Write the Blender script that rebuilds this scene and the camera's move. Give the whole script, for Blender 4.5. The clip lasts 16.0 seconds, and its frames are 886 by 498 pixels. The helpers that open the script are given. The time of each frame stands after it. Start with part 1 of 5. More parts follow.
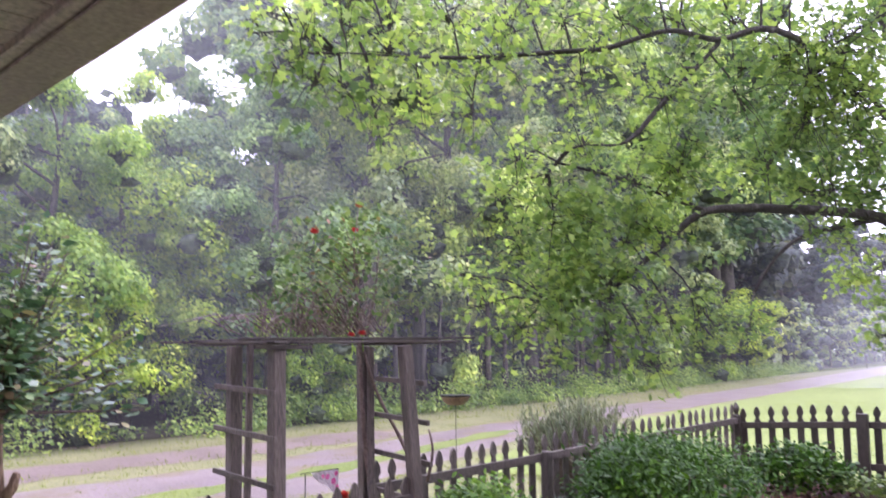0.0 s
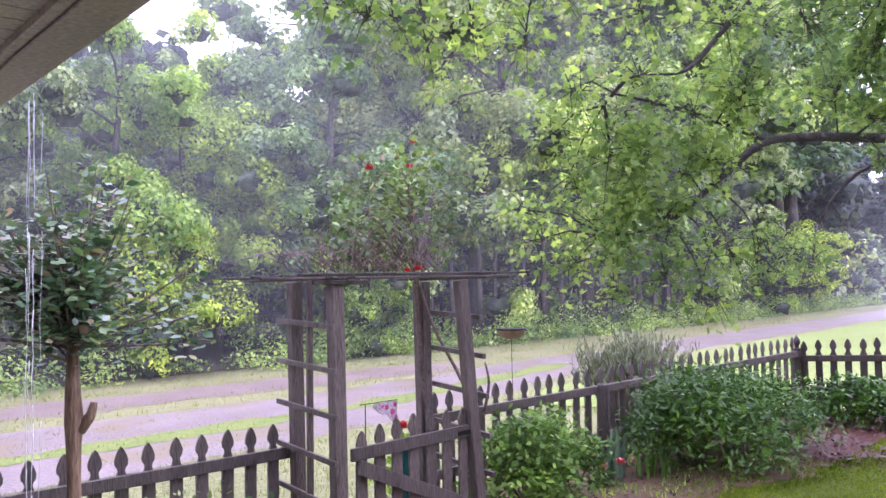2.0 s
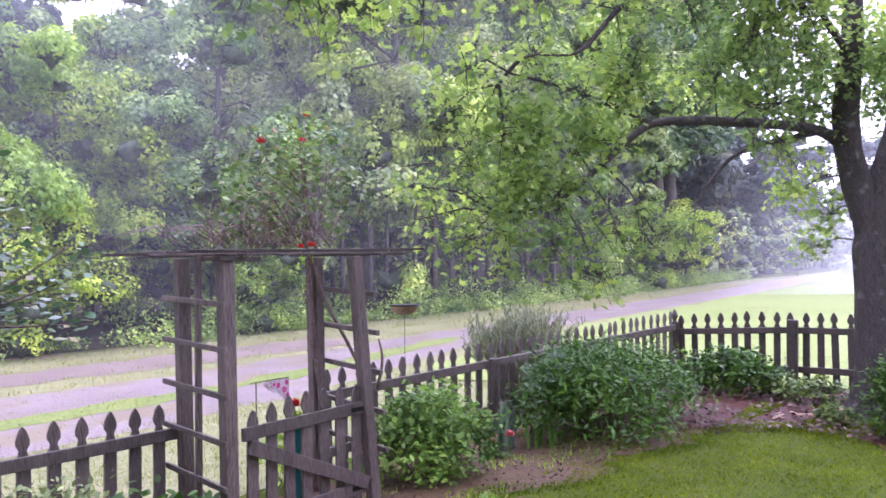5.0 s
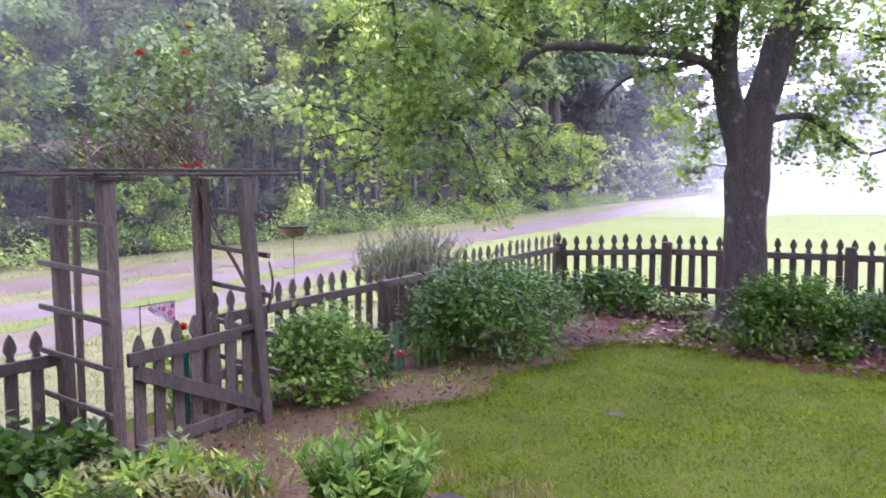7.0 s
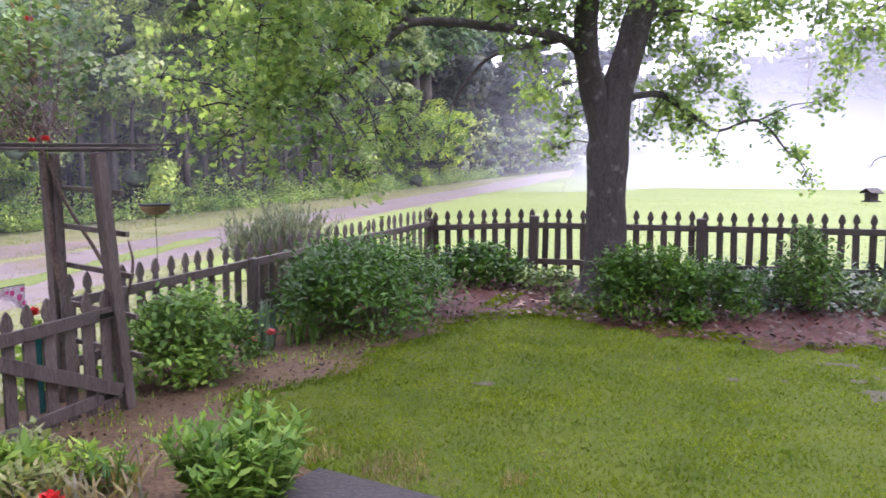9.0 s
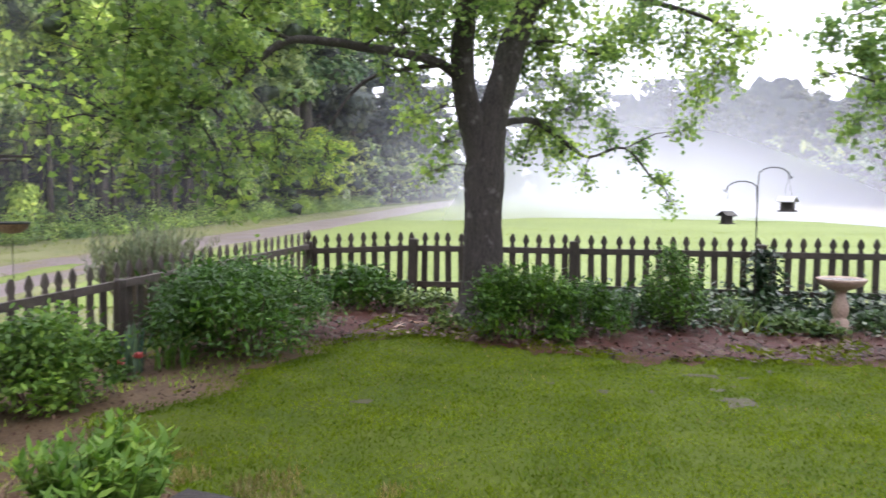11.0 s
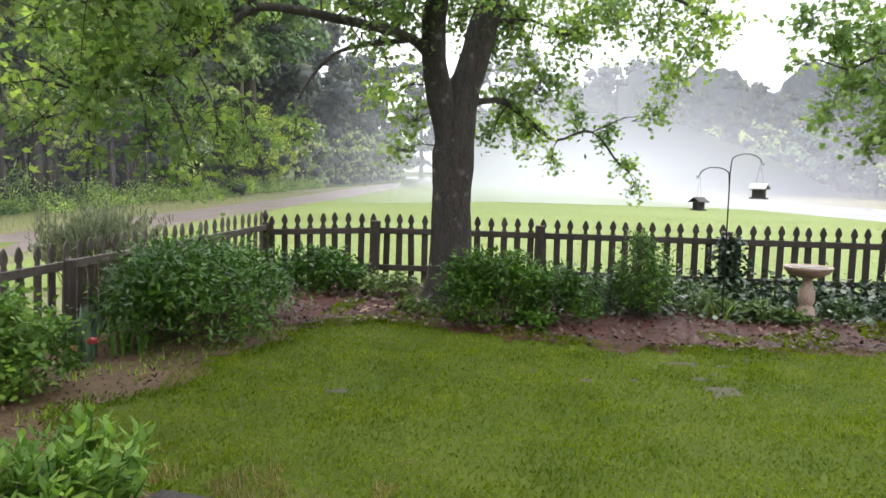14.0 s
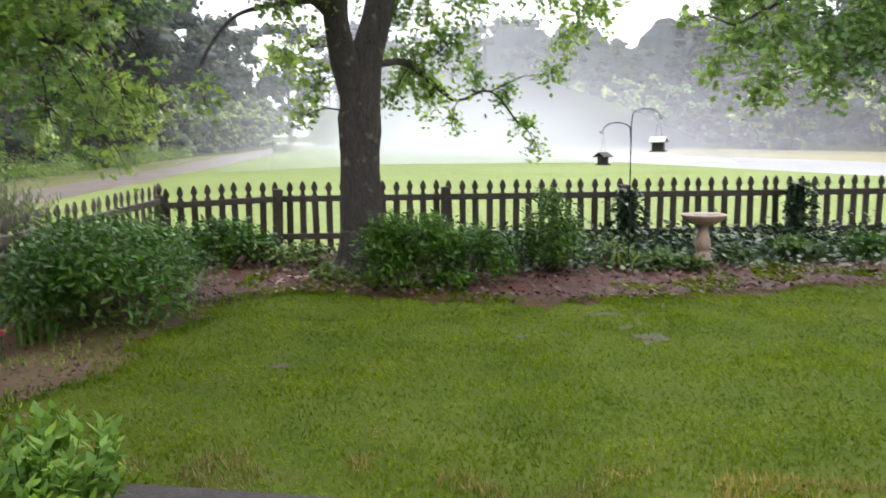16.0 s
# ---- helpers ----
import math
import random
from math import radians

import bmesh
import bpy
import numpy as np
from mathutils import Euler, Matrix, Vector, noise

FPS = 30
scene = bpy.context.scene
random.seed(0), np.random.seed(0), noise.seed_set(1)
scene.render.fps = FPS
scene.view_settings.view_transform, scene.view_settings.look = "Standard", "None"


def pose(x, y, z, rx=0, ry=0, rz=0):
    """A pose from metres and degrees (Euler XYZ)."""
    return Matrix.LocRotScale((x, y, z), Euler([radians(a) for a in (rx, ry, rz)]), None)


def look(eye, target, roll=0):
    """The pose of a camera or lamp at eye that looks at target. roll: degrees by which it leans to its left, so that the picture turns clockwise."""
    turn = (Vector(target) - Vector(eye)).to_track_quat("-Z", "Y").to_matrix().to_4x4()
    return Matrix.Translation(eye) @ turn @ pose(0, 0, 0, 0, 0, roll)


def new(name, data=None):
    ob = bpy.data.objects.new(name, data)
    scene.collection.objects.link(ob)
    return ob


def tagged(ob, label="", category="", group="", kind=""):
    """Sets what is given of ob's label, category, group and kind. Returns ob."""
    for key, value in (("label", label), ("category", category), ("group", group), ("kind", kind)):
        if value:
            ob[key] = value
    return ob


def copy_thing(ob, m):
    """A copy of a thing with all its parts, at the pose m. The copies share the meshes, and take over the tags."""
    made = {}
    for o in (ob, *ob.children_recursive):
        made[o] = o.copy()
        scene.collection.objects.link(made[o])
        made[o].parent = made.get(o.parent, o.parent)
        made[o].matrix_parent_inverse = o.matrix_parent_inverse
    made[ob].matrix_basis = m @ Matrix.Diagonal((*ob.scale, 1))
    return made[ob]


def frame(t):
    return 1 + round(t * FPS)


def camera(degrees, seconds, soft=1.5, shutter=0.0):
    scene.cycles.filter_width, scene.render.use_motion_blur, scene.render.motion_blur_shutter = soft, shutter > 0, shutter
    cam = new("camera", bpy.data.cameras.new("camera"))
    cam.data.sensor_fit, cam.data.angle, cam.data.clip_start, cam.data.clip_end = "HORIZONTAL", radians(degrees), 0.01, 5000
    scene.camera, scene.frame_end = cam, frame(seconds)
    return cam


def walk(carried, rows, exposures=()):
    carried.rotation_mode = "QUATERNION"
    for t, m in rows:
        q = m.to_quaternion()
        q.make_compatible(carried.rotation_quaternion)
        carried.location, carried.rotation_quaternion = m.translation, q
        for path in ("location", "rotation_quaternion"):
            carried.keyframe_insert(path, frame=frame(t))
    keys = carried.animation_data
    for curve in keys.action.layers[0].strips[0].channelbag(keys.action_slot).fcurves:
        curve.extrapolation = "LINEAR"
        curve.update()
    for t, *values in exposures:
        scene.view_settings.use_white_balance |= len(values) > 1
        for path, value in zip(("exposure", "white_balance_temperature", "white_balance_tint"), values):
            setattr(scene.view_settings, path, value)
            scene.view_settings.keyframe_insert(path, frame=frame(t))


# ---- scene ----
cam = camera(57.0, 16.0, shutter=0.5)
PATH = [
    (0, (1.196, -0.15, 1.783), (-0.068, 1.379, 2.038), -0.8),
    (0.5, (1.204, -0.155, 1.782), (-0.031, 1.411, 1.932), -0.2),
    (1, (1.212, -0.161, 1.782), (-0.079, 1.364, 1.871), -2.3),
    (1.5, (1.213, -0.161, 1.782), (-0.084, 1.359, 1.862), -1.5),
    (2, (1.208, -0.157, 1.782), (-0.168, 1.291, 1.881), -1.1),
    (2.5, (1.206, -0.156, 1.782), (-0.173, 1.29, 1.872), -1.3),
    (3, (1.206, -0.156, 1.783), (-0.141, 1.319, 1.861), -1.2),
    (3.5, (1.21, -0.159, 1.782), (-0.09, 1.359, 1.867), -1.5),
    (3.7, (1.21, -0.159, 1.782), (-0.073, 1.372, 1.867), -1.4),
    (5.8, (1.144, -0.163, 1.809), (0.067, 1.522, 1.779), -0.8),
    (6, (1.138, -0.166, 1.809), (0.087, 1.535, 1.756), -0.8),
    (6.5, (1.129, -0.172, 1.81), (0.118, 1.55, 1.7), -0.7),
    (7, (1.128, -0.18, 1.815), (0.192, 1.58, 1.65), -0.3),
    (7.5, (1.131, -0.18, 1.819), (0.269, 1.614, 1.621), -0.3),
    (8, (1.141, -0.178, 1.82), (0.353, 1.647, 1.6), -0.1),
    (8.5, (1.146, -0.175, 1.819), (0.398, 1.665, 1.58), -0.2),
    (8.7, (1.151, -0.173, 1.817), (0.445, 1.683, 1.582), -0.3),
    (10.8, (1.203, -0.187, 1.704), (0.771, 1.759, 1.54), 0.4),
    (11, (1.196, -0.183, 1.701), (0.821, 1.776, 1.55), 0.3),
    (11.5, (1.154, -0.168, 1.689), (0.951, 1.814, 1.52), -1.1),
    (12, (1.113, -0.153, 1.676), (0.959, 1.832, 1.485), -1.2),
    (12.5, (1.084, -0.103, 1.665), (0.931, 1.882, 1.471), -0.5),
    (13, (1.04, -0.021, 1.665), (0.871, 1.966, 1.51), 1.1),
    (13.5, (0.958, 0.049, 1.669), (0.721, 2.031, 1.543), 1.3),
    (14, (0.841, 0.065, 1.67), (0.608, 2.042, 1.48), 1.4),
    (14.5, (0.707, 0.032, 1.672), (0.591, 2.017, 1.45), -1.3),
    (15, (0.594, 0.056, 1.667), (0.499, 2.037, 1.408), -1.6),
    (15.5, (0.493, 0.095, 1.669), (0.456, 2.081, 1.439), -1.6),
    (16, (0.372, 0.093, 1.676), (0.447, 2.072, 1.397), -0.6),
]
walk(cam, [(t, look(eye, target, roll)) for t, eye, target, roll in PATH],
     exposures=[(0.0, 1.34, 5850, 37), (1.0, 1.45, 5800, 38), (2.0, 1.5, 5600, 42), (3.7, 1.52, 5550, 44), (7.0, 1.44, 5620, 41), (8.7, 1.32, 5800, 36), (11.0, 1.0, 6180, 18), (12.5, 0.92, 6380, 13), (16.0, 0.87, 6500, 10)])

# ---- world, sun, exposure ----
world = bpy.data.worlds.new("world")
scene.world = world
world.use_nodes = True
wn, wl = world.node_tree.nodes, world.node_tree.links
sky = wn.new("ShaderNodeTexSky")
sky.sky_type = 'NISHITA'
sky.sun_disc = False
sky.sun_elevation, sky.sun_rotation = radians(58), radians(20)
sky.air_density, sky.dust_density, sky.ozone_density = 1.0, 6.0, 0.5
grey = wn.new("ShaderNodeHueSaturation")
grey.inputs["Saturation"].default_value = 0.22
wl.new(sky.outputs[0], grey.inputs["Color"])
cloud_deck = wn.new("ShaderNodeMix")
cloud_deck.data_type = 'RGBA'
cloud_deck.inputs[0].default_value = 0.75
cloud_deck.inputs[7].default_value = (9.6, 9.9, 10.6, 1)
wl.new(grey.outputs[0], cloud_deck.inputs[6])
wl.new(cloud_deck.outputs[2], wn["Background"].inputs[0])
wn["Background"].inputs[1].default_value = 0.15
sun = new("sun", bpy.data.lights.new("sun", "SUN"))
sun.data.energy, sun.data.angle, sun.data.color = 0.5, radians(40), (1.0, 0.97, 0.92)
sun.matrix_world = look((10, 20, 40), (0, 5, 0))


# ---- materials ----
def ramp(nt, fac, stops):
    r = nt.nodes.new("ShaderNodeValToRGB")
    els = r.color_ramp.elements
    while len(els) < len(stops):
        els.new(0.5)
    for e, (p, c) in zip(els, stops):
        e.position, e.color = p, (*c, 1)
    nt.links.new(fac, r.inputs[0])
    return r.outputs[0]


def noise_of(nt, scale, detail=4, coords="Object", stretch=(1, 1, 1)):
    tc = nt.nodes.new("ShaderNodeTexCoord")
    mp = nt.nodes.new("ShaderNodeMapping")
    mp.inputs["Scale"].default_value = stretch
    n = nt.nodes.new("ShaderNodeTexNoise")
    n.inputs["Scale"].default_value, n.inputs["Detail"].default_value = scale, detail
    nt.links.new(tc.outputs[coords], mp.inputs[0])
    nt.links.new(mp.outputs[0], n.inputs["Vector"])
    return n.outputs["Fac"]


def blend(nt, fac, a, b, mode='MIX'):
    m = nt.nodes.new("ShaderNodeMix")
    m.data_type, m.blend_type = 'RGBA', mode
    for i, v in ((0, fac), (6, a), (7, b)):
        if isinstance(v, (int, float)):
            m.inputs[i].default_value = v
        elif isinstance(v, tuple):
            m.inputs[i].default_value = (*v, 1)
        else:
            nt.links.new(v, m.inputs[i])
    return m.outputs[2]


def material(name, dark, light, scale=6, rough=0.6, bump=0.3, fine=40, stretch=(1, 1, 1), coords="Object", metal=0.0, vary=0.0, patch=None, depth=0.02, grain=0.55):
    m = bpy.data.materials.new(name)
    m.use_nodes = True
    nt = m.node_tree
    p = nt.nodes["Principled BSDF"]
    big, small = noise_of(nt, scale, 5, coords, stretch), noise_of(nt, fine, 6, coords, stretch)
    c = ramp(nt, big, [(0.32, dark), (0.68, light)])
    c = blend(nt, grain, c, ramp(nt, small, [(0.3, tuple(v * 0.45 for v in dark)), (0.7, tuple(min(1, v * 1.25) for v in light))]))
    if patch:
        where = ramp(nt, noise_of(nt, patch[1], 3, coords), [(patch[2], (0, 0, 0)), (patch[2] + 0.12, (1, 1, 1))])
        c = blend(nt, where, c, patch[0])
    if vary:
        info = nt.nodes.new("ShaderNodeObjectInfo")
        c = blend(nt, 1.0, c, ramp(nt, info.outputs["Random"], [(0, (1 - vary,) * 3), (1, (1, 1, 1))]), 'MULTIPLY')
    nt.links.new(c, p.inputs["Base Color"])
    p.inputs["Roughness"].default_value, p.inputs["Metallic"].default_value = rough, metal
    b = nt.nodes.new("ShaderNodeBump")
    b.inputs["Strength"].default_value, b.inputs["Distance"].default_value = bump, depth
    nt.links.new(small, b.inputs["Height"])
    nt.links.new(b.outputs[0], p.inputs["Normal"])
    return m


def foliage(name, stops, rough=0.35, through_light=0.35, spec=0.5, mottle=0.8, patches=0.8):
    m = bpy.data.materials.new(name)
    m.use_nodes = True
    nt = m.node_tree
    p, out = nt.nodes["Principled BSDF"], nt.nodes["Material Output"]
    g = nt.nodes.new("ShaderNodeNewGeometry")
    c = ramp(nt, g.outputs["Random Per Island"], stops)
    # noise mottles the tone; cool darks and warm brights imitate light on clumps
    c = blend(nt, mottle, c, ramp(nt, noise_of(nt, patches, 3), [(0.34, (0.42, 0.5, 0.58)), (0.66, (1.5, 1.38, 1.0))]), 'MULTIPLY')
    info = nt.nodes.new("ShaderNodeObjectInfo")
    c = blend(nt, 1.0, c, ramp(nt, info.outputs["Random"], [(0, (0.65, 0.74, 0.9)), (1, (1.25, 1.16, 0.95))]), 'MULTIPLY')
    nt.links.new(c, p.inputs["Base Color"])
    p.inputs["Roughness"].default_value = rough
    p.inputs["Specular IOR Level"].default_value = spec
    tr = nt.nodes.new("ShaderNodeBsdfTranslucent")
    nt.links.new(blend(nt, 1.0, c, (1.25, 1.32, 0.75), 'MULTIPLY'), tr.inputs[0])
    mix = nt.nodes.new("ShaderNodeMixShader")
    mix.inputs[0].default_value = through_light
    nt.links.new(p.outputs[0], mix.inputs[1])
    nt.links.new(tr.outputs[0], mix.inputs[2])
    nt.links.new(mix.outputs[0], out.inputs[0])
    return m


def plain(name, colour, rough=0.5, metal=0.0):
    return material(name, tuple(v * 0.8 for v in colour), colour, 8, rough, 0.15, 60, metal=metal)


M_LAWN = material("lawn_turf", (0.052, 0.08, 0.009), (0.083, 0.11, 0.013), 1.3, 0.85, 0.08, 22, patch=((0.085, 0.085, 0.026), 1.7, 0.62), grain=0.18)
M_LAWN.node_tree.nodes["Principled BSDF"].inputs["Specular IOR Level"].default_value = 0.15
# paler than the lawn: open-sky brightness is put into the colour
M_FIELD = material("brightened_field_turf", (0.16, 0.22, 0.04), (0.24, 0.3, 0.075), 0.15, 0.8, 0.5, 12)
M_SOIL = material("wet_leaf_mulch", (0.042, 0.015, 0.011), (0.118, 0.045, 0.038), 2.2, 0.6, 0.9, 28, patch=((0.13, 0.09, 0.07), 9, 0.64))
M_DIRT = material("trodden_dirt", (0.075, 0.045, 0.026), (0.175, 0.115, 0.07), 2.5, 0.6, 0.6, 30)
for mm in (M_SOIL, M_DIRT):
    mm.node_tree.nodes["Principled BSDF"].inputs["Specular IOR Level"].default_value = 0.15
M_GRAVEL = material("wet_gravel", (0.15, 0.118, 0.115), (0.29, 0.235, 0.23), 0.7, 0.5, 0.6, 18, patch=((0.2, 0.16, 0.11), 0.9, 0.52))
M_TRACK = material("worn_wheel_track", (0.14, 0.105, 0.09), (0.26, 0.2, 0.18), 0.9, 0.6, 0.6, 18)
M_VERGE = material("strip_grass", (0.11, 0.165, 0.03), (0.21, 0.25, 0.06), 1.2, 0.8, 0.7, 20)
# far paler than asphalt: the wet sheen is put into the base colour
M_ASPHALT = material("wet_sheen_asphalt", (0.3, 0.3, 0.31), (0.42, 0.42, 0.44), 0.4, 0.4, 0.05, 30)
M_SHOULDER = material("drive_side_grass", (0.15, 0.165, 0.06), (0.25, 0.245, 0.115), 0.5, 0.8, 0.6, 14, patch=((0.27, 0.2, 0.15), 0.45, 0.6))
M_TAN = material("dry_verge_grass", (0.2, 0.18, 0.07), (0.34, 0.3, 0.14), 0.3, 0.8, 0.6, 8)
M_WALK = material("wet_concrete_walk", (0.035, 0.03, 0.032), (0.07, 0.06, 0.062), 1.6, 0.6, 0.3, 40)
M_WALK.node_tree.nodes["Principled BSDF"].inputs["Specular IOR Level"].default_value = 0.25
M_WOOD = material("weathered_wood", (0.05, 0.037, 0.031), (0.2, 0.157, 0.138), 5, 0.55, 0.5, 40, (3, 3, 0.35), vary=0.35)
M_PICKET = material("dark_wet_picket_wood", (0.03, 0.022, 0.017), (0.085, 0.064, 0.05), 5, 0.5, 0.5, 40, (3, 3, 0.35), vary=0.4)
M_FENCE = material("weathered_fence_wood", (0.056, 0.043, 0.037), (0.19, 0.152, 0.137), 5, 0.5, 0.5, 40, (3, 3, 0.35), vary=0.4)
M_BARK = material("maple_bark", (0.022, 0.017, 0.015), (0.078, 0.064, 0.056), 7, 0.75, 1.0, 30, (2.6, 2.6, 0.6), depth=0.04, patch=((0.15, 0.14, 0.125), 7, 0.62))
M_FBARK = material("wood_bark", (0.045, 0.036, 0.03), (0.12, 0.1, 0.085), 2, 0.8, 0.8, 12, (2, 2, 0.3))
M_PALEBARK = material("peeling_pale_bark", (0.17, 0.1, 0.06), (0.38, 0.25, 0.16), 7, 0.6, 0.7, 40, (2, 2, 0.4))
M_CANE = material("rose_cane_bark", (0.08, 0.05, 0.042), (0.24, 0.17, 0.145), 8, 0.6, 0.5, 40)
M_SOFFIT = plain("tan_soffit_vinyl", (0.5, 0.42, 0.34), 0.5)
M_GUTTER = plain("brown_painted_gutter", (0.36, 0.28, 0.22), 0.4)
M_WALLP = plain("siding_paint", (0.6, 0.55, 0.47), 0.6)
M_SHINGLE = material("roof_shingle", (0.06, 0.05, 0.045), (0.13, 0.11, 0.1), 3, 0.8, 0.5, 40)
M_PORCH = material("porch_concrete", (0.2, 0.19, 0.18), (0.32, 0.3, 0.28), 2, 0.6, 0.3, 30)
M_IRON = plain("black_iron", (0.02, 0.02, 0.02), 0.4, 0.6)
M_STONE = material("terracotta_cast_stone", (0.3, 0.2, 0.15), (0.46, 0.33, 0.26), 6, 0.5, 0.4, 50)
M_WATER = plain("rain_water", (0.3, 0.32, 0.33), 0.05)
M_FEEDER = material("dark_feeder_wood", (0.03, 0.026, 0.023), (0.08, 0.07, 0.06), 8, 0.6, 0.3, 40)
M_WHITE = plain("white_roof_gleam", (0.8, 0.8, 0.82), 0.35)
M_CLOTH = plain("white_flag_cloth", (0.8, 0.72, 0.76), 0.8)
M_PINK = plain("pink_print", (0.75, 0.12, 0.35), 0.8)
M_RED = plain("red_petal", (0.62, 0.02, 0.015), 0.5)
M_ROSE = plain("pink_petal", (0.6, 0.14, 0.13), 0.5)
M_TEAL = plain("dark_teal_glaze", (0.01, 0.09, 0.09), 0.25)
M_STUMP = material("cut_stump_wood", (0.25, 0.14, 0.09), (0.45, 0.29, 0.2), 8, 0.6, 0.4, 50)

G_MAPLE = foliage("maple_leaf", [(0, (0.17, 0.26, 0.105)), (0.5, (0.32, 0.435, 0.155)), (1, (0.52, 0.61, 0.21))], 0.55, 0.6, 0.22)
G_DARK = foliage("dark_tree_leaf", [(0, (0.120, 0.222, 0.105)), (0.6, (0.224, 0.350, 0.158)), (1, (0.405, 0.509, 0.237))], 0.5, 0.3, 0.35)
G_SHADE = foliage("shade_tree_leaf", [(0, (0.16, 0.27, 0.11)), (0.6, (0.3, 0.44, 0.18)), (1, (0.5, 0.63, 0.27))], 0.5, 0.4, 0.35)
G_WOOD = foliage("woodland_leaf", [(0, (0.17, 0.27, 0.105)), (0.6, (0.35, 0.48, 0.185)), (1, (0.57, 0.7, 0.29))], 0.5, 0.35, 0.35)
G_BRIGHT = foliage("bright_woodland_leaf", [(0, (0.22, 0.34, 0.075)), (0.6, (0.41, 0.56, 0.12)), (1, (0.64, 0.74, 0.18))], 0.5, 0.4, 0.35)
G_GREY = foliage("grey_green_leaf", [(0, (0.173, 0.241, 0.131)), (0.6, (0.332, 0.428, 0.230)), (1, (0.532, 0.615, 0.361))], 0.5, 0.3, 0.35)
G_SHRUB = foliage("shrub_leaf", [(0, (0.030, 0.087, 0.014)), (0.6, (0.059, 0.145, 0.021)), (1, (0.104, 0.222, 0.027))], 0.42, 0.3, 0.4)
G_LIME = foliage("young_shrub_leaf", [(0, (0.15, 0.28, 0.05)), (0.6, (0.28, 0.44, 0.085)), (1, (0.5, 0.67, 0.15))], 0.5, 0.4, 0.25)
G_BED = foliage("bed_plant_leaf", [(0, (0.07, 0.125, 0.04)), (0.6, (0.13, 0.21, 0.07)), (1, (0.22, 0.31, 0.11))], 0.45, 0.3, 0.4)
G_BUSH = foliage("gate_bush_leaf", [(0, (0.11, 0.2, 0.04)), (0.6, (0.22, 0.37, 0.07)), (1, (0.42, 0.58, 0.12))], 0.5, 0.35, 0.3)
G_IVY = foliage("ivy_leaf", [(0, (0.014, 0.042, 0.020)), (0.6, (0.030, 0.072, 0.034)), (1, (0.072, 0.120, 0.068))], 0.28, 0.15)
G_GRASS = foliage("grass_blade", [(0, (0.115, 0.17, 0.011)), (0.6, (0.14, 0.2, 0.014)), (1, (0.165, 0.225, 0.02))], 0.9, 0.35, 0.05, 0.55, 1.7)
# lighter blades to go with the field's painted brightness
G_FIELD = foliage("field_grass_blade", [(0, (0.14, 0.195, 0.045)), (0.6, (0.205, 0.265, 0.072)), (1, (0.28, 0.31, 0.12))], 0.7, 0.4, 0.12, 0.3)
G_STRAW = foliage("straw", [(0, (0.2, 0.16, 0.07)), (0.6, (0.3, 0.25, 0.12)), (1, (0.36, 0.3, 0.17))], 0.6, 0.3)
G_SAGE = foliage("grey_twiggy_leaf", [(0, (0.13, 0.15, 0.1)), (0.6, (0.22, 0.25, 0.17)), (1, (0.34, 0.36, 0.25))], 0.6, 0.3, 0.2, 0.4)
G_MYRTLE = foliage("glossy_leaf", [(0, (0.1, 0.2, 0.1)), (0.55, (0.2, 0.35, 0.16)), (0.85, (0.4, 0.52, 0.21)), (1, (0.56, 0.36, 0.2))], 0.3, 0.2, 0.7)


# ---- builders ----
def thing(name, x=0, y=0, z=0, rz=0, **tags):
    e = new(name)
    e.matrix_basis = pose(x, y, z, 0, 0, rz)
    return tagged(e, **tags)


def put(name, mesh, mat, parent=None, label=""):
    if mat and not mesh.materials:
        mesh.materials.append(mat)
    ob = new(name, mesh)
    if parent:
        ob.parent = parent
    return tagged(ob, label=label) if label else ob


def part(name, bm, mat, parent=None, label="", smooth=False):
    me = bpy.data.meshes.new(name)
    bm.to_mesh(me)
    bm.free()
    if smooth:
        me.polygons.foreach_set("use_smooth", [True] * len(me.polygons))
    return put(name, me, mat, parent, label)


def box(bm, c, s, m=None, bevel=0.0):
    r = bmesh.ops.create_cube(bm, size=1, matrix=Matrix.Translation(c) @ (m or Matrix()) @ Matrix.Diagonal((*s, 1)))
    if bevel:
        es = list({e for v in r["verts"] for e in v.link_edges})
        bmesh.ops.bevel(bm, geom=es, offset=bevel, segments=1, affect='EDGES')
    return bm


def beam(bm, a, b, w, t, bevel=0.004):
    """A board from a to b, w wide across and t thick."""
    a, b = Vector(a), Vector(b)
    d = b - a
    q = d.to_track_quat('Y', 'Z').to_matrix().to_4x4()
    return box(bm, (a + b) / 2, (w, d.length, t), q, bevel)


def tube(bm, pts, radii, sides=7, wobble=0.0):
    """A tapered round limb along the points."""
    rnd = random.Random(len(pts) * 31 + int(radii[0] * 1000))
    rings = []
    pts = [Vector(p) for p in pts]
    old, q = None, None
    for i, p in enumerate(pts):
        d = (pts[min(i + 1, len(pts) - 1)] - pts[max(i - 1, 0)]).normalized()
        q = old.rotation_difference(d) @ q if old else d.to_track_quat('Z', 'Y')
        old = d
        ring = []
        for k in range(sides):
            a = 2 * math.pi * k / sides
            r = radii[i] * (1 + wobble * (rnd.random() - 0.5))
            ring.append(bm.verts.new(p + q @ Vector((r * math.cos(a), r * math.sin(a), 0))))
        rings.append(ring)
    for lo, hi in zip(rings, rings[1:]):
        for k in range(sides):
            bm.faces.new((lo[k], lo[(k + 1) % sides], hi[(k + 1) % sides], hi[k]))
    bm.faces.new(rings[-1])
    bm.faces.new(rings[0][::-1])
    return bm


